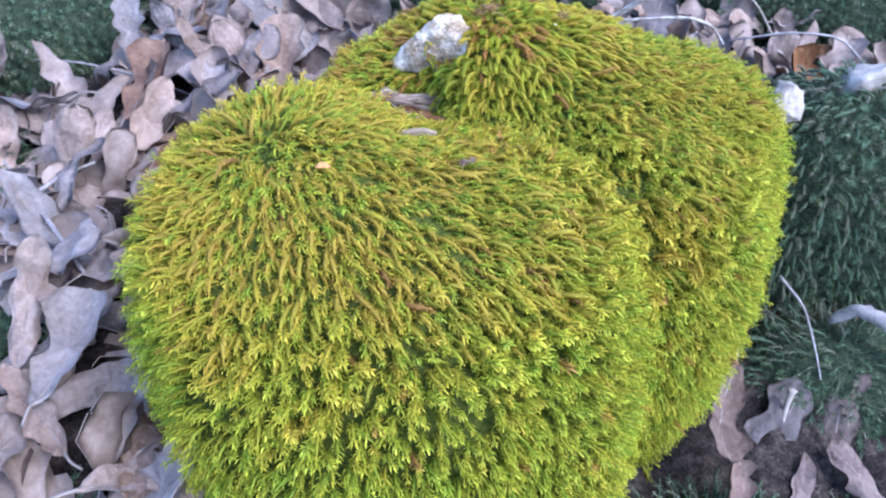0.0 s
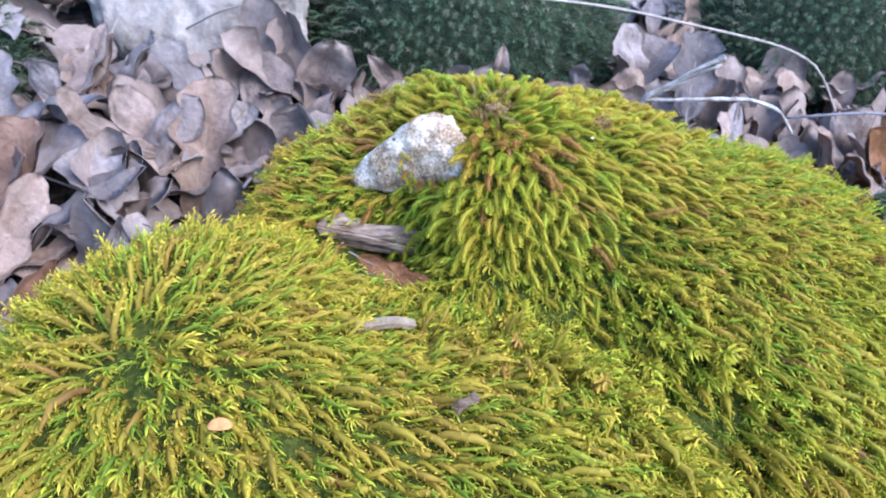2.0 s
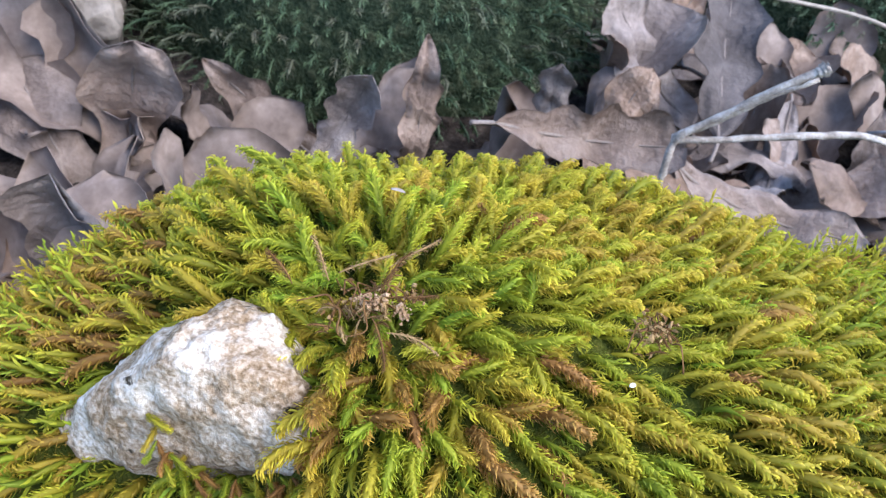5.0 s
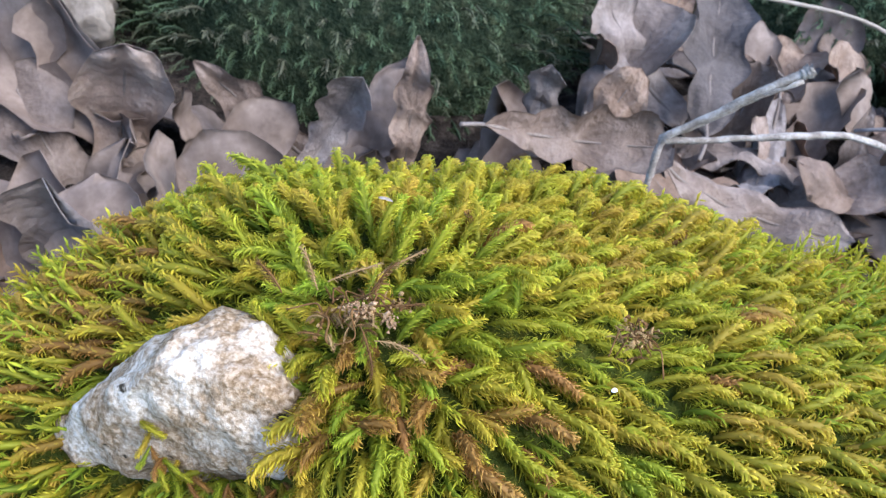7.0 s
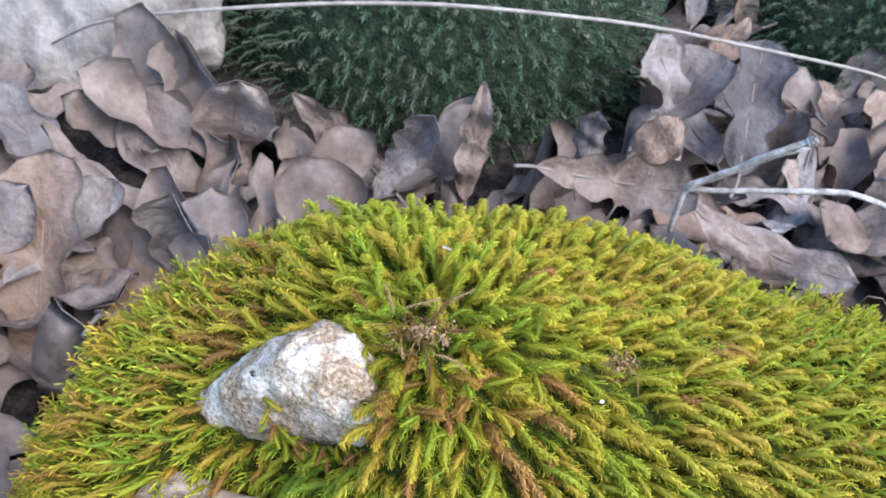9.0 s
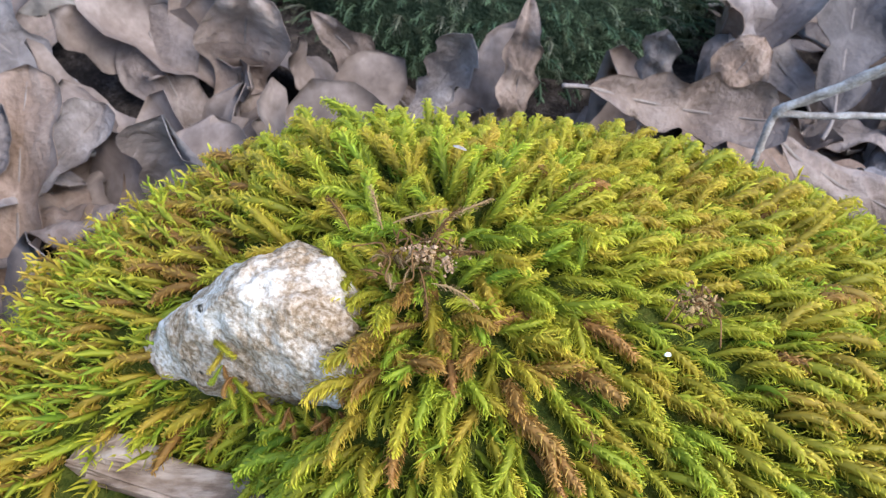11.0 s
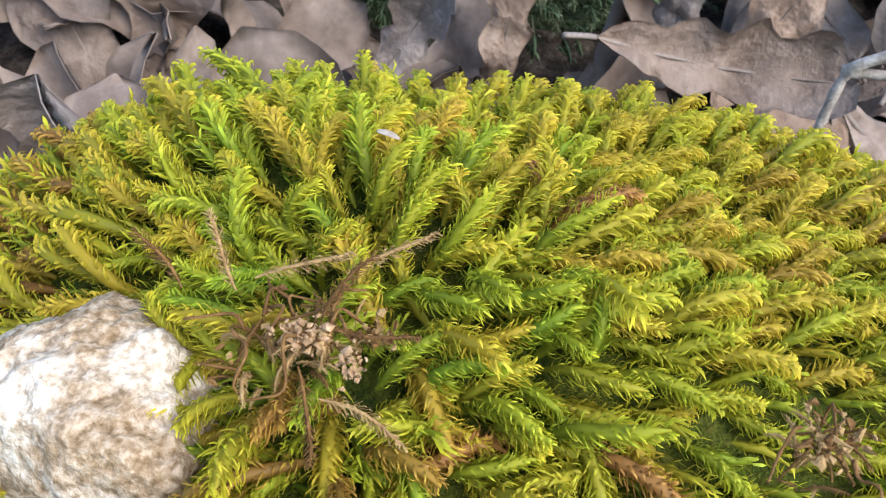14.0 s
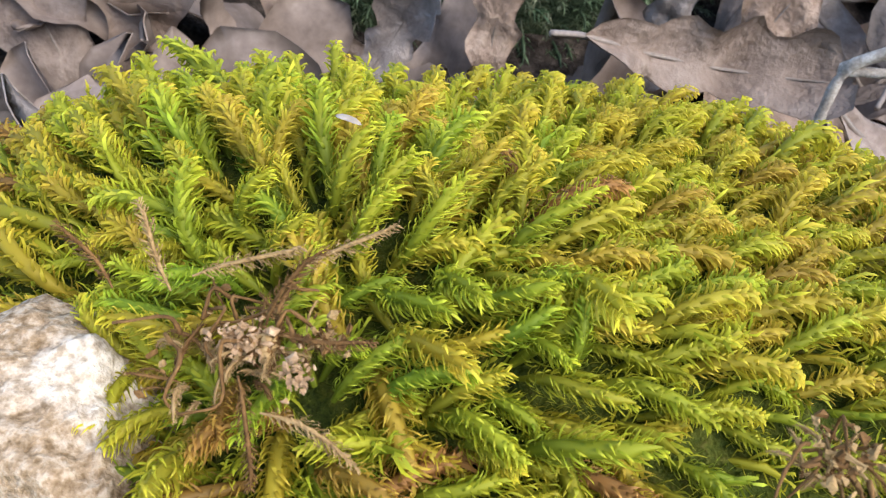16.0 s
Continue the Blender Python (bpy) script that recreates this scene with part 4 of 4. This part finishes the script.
# leaves that stand out: middle, way from stalk to tip, facing, length, shape, rusty
FEATURED = [((0.044, 0.582, 0.098), (0.10, 0.10, 1.0), (0.1, -1, 0.3), 0.058, 2, False, "upright pointed dry oak leaf in front of dark moss"),
            ((0.016, 0.582, 0.095), (0.5, 0.1, 0.8), (-0.2, -1, 0.4), 0.050, 5, False, "upright dry oak leaf with a rounded lobe"),
            ((-0.062, 0.586, 0.090), (0.25, 0.15, 1.0), (0.15, -1, 0.25), 0.080, 9, False, "large upright buckled dry oak leaf"),
            ((-0.085, 0.575, 0.085), (-0.3, 0.3, 0.8), (0.3, -1, 0.5), 0.075, 12, False, "large curled grey-brown oak leaf on edge"),
            ((-0.015, 0.595, 0.090), (-0.6, 0.2, 0.6), (0.2, -1, 0.5), 0.062, 14, False, "dry oak leaf leaning on its neighbours"),
            ((0.094, 0.540, 0.116), (1.0, 0.02, -0.2), (0.0, -0.7, 0.7), 0.062, 17, False, "rolled pale brown oak leaf behind the cushion"),
            ((0.092, 0.582, 0.098), (0.1, 0.1, 1.0), (-0.3, -1, 0.2), 0.040, 7, False, "small upright curled oak leaf"),
            ((0.115, 0.575, 0.095), (0.4, 0.3, 0.6), (0, -0.8, 0.6), 0.045, 3, False, "pale dry oak leaf tilted on the litter"),
            ((0.160, 0.535, 0.085), (0.8, -0.3, -0.2), (0, -0.6, 0.8), 0.070, 10, False, "dry oak leaf under a broken twig"),
            ((0.178, 0.628, 0.088), (0.3, 0.9, 0.35), (0, -0.5, 0.85), 0.080, 13, False, "large flat grey-brown oak leaf leaning back, colour damped down"),
            ((-0.181, 0.312, 0.082), (0.35, 0.75, 0.2), (-0.1, -0.35, 1), 0.078, 1, False, "broad smooth grey oak leaf beside the cushion"),
            ((-0.245, 0.362, 0.083), (0.3, -0.7, -0.2), (0, -0.3, 1), 0.055, 4, False, "grey oak leaf under a forked twig"),
            ((-0.225, 0.312, 0.075), (0.9, 0.3, 0.25), (0, -0.5, 1), 0.065, 16, True, "rolled rust-brown oak leaf on edge"),
            ((-0.180, 0.262, 0.078), (0.2, 0.8, 0.3), (0.1, -0.4, 1), 0.062, 6, False, "dry oak leaf among grey litter"),
            ((-0.192, 0.238, 0.062), (-0.6, 0.6, 0.2), (0, -0.4, 1), 0.062, 8, False, "pale tan oak leaf on the litter"),
            ((-0.152, 0.238, 0.060), (0.1, 0.8, 0.3), (0.2, -0.6, 1), 0.060, 11, False, "crisp curled grey oak leaf beside the cushion"),
            ((-0.140, 0.200, 0.050), (0.5, 0.7, 0.4), (0.2, -0.5, 1), 0.060, 15, False, "crumpled oak leaf at the cushion's foot"),
            ((-0.222, 0.535, 0.085), (-0.2, 0.3, 1.0), (0.3, -1, 0.4), 0.060, 0, False, "upright pale oak leaf catching the light"),
            ((-0.165, 0.475, 0.085), (0.6, 0.3, 0.2), (0, -0.4, 1), 0.05, 3, True, "small rusty oak leaf among grey ones"),
            ((0.150, 0.268, 0.018), (-0.2, -0.7, -0.1), (0.3, -0.6, 0.8), 0.062, 9, False, "dark grey-brown oak leaf beside the cushion, colour damped for shade"),
            ((0.185, 0.272, -0.002), (0.6, 0.6, 0.4), (-0.1, -0.6, 0.8), 0.085, 1, False, "large curled grey-brown oak leaf, colour damped for shade"),
            ((0.225, 0.290, 0.006), (0.3, 0.8, 0.4), (-0.4, -0.6, 0.8), 0.075, 12, False, "brown oak leaf standing on edge, colour damped for shade"),
            ((0.222, 0.245, -0.004), (-0.5, 0.7, 0.5), (0.1, -0.7, 0.8), 0.050, 16, True, "rusty orange-brown oak leaf"),
            ((0.190, 0.238, -0.008), (0.3, 0.8, 0.3), (0.1, -0.6, 0.8), 0.050, 2, True, "rusty oak leaf beside a broken twig"),
            ((0.150, 0.225, 0.004), (-0.2, 0.8, 0.5), (0.3, -0.6, 0.8), 0.045, 5, True, "reddish oak leaf in shade of the cushion"),
            ((-0.010, 0.370, 0.1405), (0.8, -0.4, -0.1), (0, -0.6, 0.8), 0.030, 4, True, "reddish brown dead leaf in the hollow of the cushion")]
for loc, axis, nrm, size, kind, rusty, label in FEATURED:
    # labels with a damped colour take the leaf material that has shade painted in
    build_leaf(kind, turned_to(loc, axis, nrm, size), label, rusty or 2 * ("damp" in label))


def leaf_places(count, seed, reach, lift):
    """Poses for loose litter round the cushion: leaves lying two and three deep, many of them on edge."""
    rng = np.random.default_rng(seed)
    made = []
    while len(made) < count:
        x, y = rng.normal(0.02, reach), rng.normal(0.46, reach)
        if abs(x) < 0.13 and y < 0.18 or y < -0.1:
            continue
        g = float(ground_height(x, y))
        q = np.array([[x, y, g + 0.02]])
        if lobe_field(q, CUSHION)[0] < 1.10 or any(lobe_field(q, [lobe])[0] < 0.95 for lobe in MOUNDS):
            continue
        if -0.23 < x < 0.13 and 0.605 < y < 0.76 or 0.05 < x < 0.31 and y < 0.375:
            continue
        if lift > 0.01 and -0.125 < x < 0.12 and 0.54 < y < 0.61:
            continue
        steep = rng.random() < 0.42
        pitch = rng.normal(50, 20) if steep else rng.normal(0, 16)
        m = pose(x, y, g + 0.004 + lift * (0.3 + rng.random()) + (0.012 if steep else 0), pitch, rng.normal(0, 20), rng.normal(0, 60) if steep else rng.uniform(0, 360)) @ Matrix.Scale(rng.uniform(0.048, 0.085), 4)
        made.append((int(rng.integers(18)), m, bool(rng.random() < 0.10)))
    return made


for kind, m, rusty in leaf_places(270, 77, 0.22, 0.018):
    build_leaf(kind, m, rusty=rusty)


def build_litter():
    """The deeper and farther litter, which nobody could count."""
    pieces = []
    for kind, m, _ in leaf_places(420, 78, 0.24, 0.004) + leaf_places(180, 79, 0.5, 0.01):
        v, t = LEAF_SHAPES[kind]
        a = np.array(m)
        pieces.append((v @ a[:3, :3].T + a[:3, 3], t))
    v, t = joined(pieces)
    tagged(part("leaf_litter", mesh_of("leaf_litter", v, t, LITTER)), "matted grey-brown dry oak leaf litter on dark soil", "leaves", kind="stuff")


build_litter()


# ---- debris on the cushion ----
CRUMB = plain_material("beige_crumbs", [(0.3, (0.16, 0.09, 0.04)), (0.5, (0.35, 0.215, 0.11)), (0.7, (0.55, 0.385, 0.235))], 700, 0.9, 0.15, 0.6, 0.0003)
DEAD = plain_material("dead_moss_stem", [(0.3, (0.05, 0.024, 0.008)), (0.5, (0.14, 0.070, 0.022)), (0.75, (0.27, 0.145, 0.05))], 500, 0.85, 0.15, 0.5, 0.0003)
TAN = plain_material("dead_moss_tan", [(0.3, (0.16, 0.09, 0.035)), (0.5, (0.32, 0.20, 0.08)), (0.75, (0.46, 0.31, 0.14))], 500, 0.8, 0.15, 0.5, 0.0003)
WHITE_BIT = plain_material("white_fleck", [(0.3, (0.6, 0.58, 0.54)), (0.7, (0.85, 0.84, 0.80))], 300, 0.7, 0.3, 0.3, 0.0002)
ORANGE_BIT = plain_material("orange_leaf_scrap", [(0.3, (0.35, 0.12, 0.03)), (0.7, (0.60, 0.28, 0.09))], 300, 0.7, 0.3, 0.3, 0.0002)


def lump(rng, c, r):
    """A ragged crumb, longer than thick."""
    bm = bmesh.new()
    bmesh.ops.create_icosphere(bm, subdivisions=1, radius=1.0)
    v = np.array([q.co for q in bm.verts])
    t = np.array([[q.index for q in f.verts] for f in bm.faces])
    bm.free()
    v = v * (1 + 0.5 * rng.standard_normal((len(v), 1))) * r * np.array([rng.uniform(0.9, 1.7), rng.uniform(0.7, 1.1), rng.uniform(0.5, 0.9)])
    q, _ = np.linalg.qr(rng.standard_normal((3, 3)))
    return v @ q + c, t


SLIM_SHOOTS = [shoot(950 + i, 110, 3, 0.010, 0.0013, 0.00020, 0.00008, 14, -14) for i in range(4)]
DEAD_SHOOTS = [shoot(900 + i, 90, 3, 0.010, 0.0014, 0.00030, 0.00007) for i in range(6)]


def build_debris(label, at, crumbs, stems, reach, seed, pale=True, wide=0.002, bare=()):
    """Crumbs in a few clumps among dead stems, some bare and some still leafy."""
    thing = tagged(new("plant_debris"), label, "debris")
    rng = np.random.default_rng(seed)
    at = np.array(at)
    clumps = at + rng.standard_normal((5, 3)) * np.array([wide * 0.7, wide * 0.7, 0.0004])
    for i in range(crumbs):
        off = rng.standard_normal(3) * np.array([wide * 0.38, wide * 0.38, 0.0005])
        v, t = lump(rng, clumps[i % 5] + off, 0.00010 + 0.00030 * rng.random() ** 1.7)
        part("crumb", mesh_of("crumb", v, t, CRUMB if pale and i % 5 < 3 else (TAN if i % 2 else DEAD), False), thing)
    for i in range(stems):
        a = rng.uniform(0, 2 * np.pi)
        out = np.array([np.cos(a), np.sin(a), 0])
        l = reach * rng.uniform(0.45, 1.0)
        start = at + rng.standard_normal(3) * np.array([wide * 0.7, wide * 0.7, 0.0004])
        wob = rng.standard_normal((3, 3)) * 0.0009
        pts = [start, start + out * l * 0.35 + wob[0], start + out * l * 0.7 + wob[1] - [0, 0, 0.0004], start + out * l + wob[2] - [0, 0, 0.0016]]
        if i % 5 == 0:
            v, t = tube(pts, [0.00017, 0.00014, 0.00010], 6, 0.3, seed + i)
        else:
            sv, st, _ = DEAD_SHOOTS[i % 6]
            z = np.array([-0.35 * out[0], -0.35 * out[1], 1.0])
            z /= np.linalg.norm(z)
            x = np.cross(np.cross(z, out), z)
            rot = np.stack([x, np.cross(z, x), z], 1) * l / 0.010
            v, t = sv @ rot.T + start - [0, 0, 0.0035], st
        part("dead_stem", mesh_of("dead_stem", v, t, DEAD if i % 2 or i % 5 == 0 else TAN), thing)
    for i, (foot, tip) in enumerate(bare):
        foot, tip = np.array(foot), np.array(tip)
        l = np.linalg.norm(tip - foot)
        x = (tip - foot) / l
        y = np.cross([0.1, 0.2, 1.0], x)
        y /= np.linalg.norm(y)
        sv, st, _ = SLIM_SHOOTS[i % 4]
        v = sv @ (np.stack([x, y, np.cross(x, y)], 1) * np.array([l / 0.010, 0.85, 0.85])).T + foot
        part("dead_stem", mesh_of("dead_stem", v, st, TAN if i % 2 else DEAD), thing)
    return thing


build_debris("brown dead moss stems and beige crumbs on the crown of the cushion", (0.0262, 0.4174, 0.1832), 220, 30, 0.0056, 3, wide=0.0019,
             bare=(((0.0258, 0.4185, 0.1825), (0.0280, 0.4212, 0.1900)), ((0.0185, 0.4205, 0.1835), (0.0160, 0.4250, 0.1900)), ((0.0275, 0.4170, 0.1835), (0.0345, 0.4160, 0.1832)), ((0.0200, 0.4215, 0.1840), (0.0275, 0.4225, 0.1845)),
                   ((0.0245, 0.4145, 0.1820), (0.0285, 0.4080, 0.1795)), ((0.0265, 0.4120, 0.1815), (0.0350, 0.4085, 0.1800)), ((0.0130, 0.4220, 0.1815), (0.0095, 0.4245, 0.1870)), ((0.0275, 0.4225, 0.1838), (0.0345, 0.4245, 0.1850))))
build_debris("fuzzy brown dead moss beside the crown debris", (0.0200, 0.4178, 0.1812), 16, 22, 0.0060, 21, False, 0.0026)
build_debris("small brown tuft of dead moss on the cushion", (0.0648, 0.4105, 0.1818), 70, 26, 0.0052, 5, False, 0.0017)
build_debris("brown crumbs of rotten leaf and soil in the hollow", (-0.014, 0.386, hz + 0.003), 60, 10, 0.009, 11, False, 0.006)
build_debris("pale crumb of plant debris on the cushion's side", (0.067, 0.2075, 0.118), 10, 2, 0.004, 8)


def build_scrap(name, label, at, axis, nrm, length, width, mat, seed):
    """A tiny cupped flake with a real thickness."""
    rng = np.random.default_rng(seed)
    bm = bmesh.new()
    bmesh.ops.create_uvsphere(bm, u_segments=12, v_segments=8, radius=1.0)
    for v in bm.verts:
        x, y, z = v.co
        k = 1 + 0.12 * noise.noise(Vector((x * 2 + seed, y * 2, z)))
        v.co = Vector((x * width * 0.5 * k, y * length * 0.5 * k, z * width * 0.09 + 0.25 * width * (x * x) - 0.12 * length * y * y))
    ob = part(name, from_bm(name, bm, mat), m=turned_to(at, axis, nrm))
    return tagged(ob, label, "debris")


build_scrap("white_fleck", "tiny white fleck on moss", (0.0602, 0.4035, 0.1782), (1, 0.2, 0), (0, -0.3, 1), 0.0010, 0.0007, WHITE_BIT, 1)
build_scrap("pale_husk", "tiny pale dry husk on moss", (0.0293, 0.4385, 0.1848), (1, -0.35, -0.1), (0, -0.4, 1), 0.0026, 0.0006, STRAW, 2)
build_scrap("orange_leaf_scrap", "small orange scrap of dry leaf on moss", (-0.051, 0.2805, 0.1705), (1, 0.1, 0), (0, -0.3, 1), 0.0065, 0.0035, ORANGE_BIT, 3)
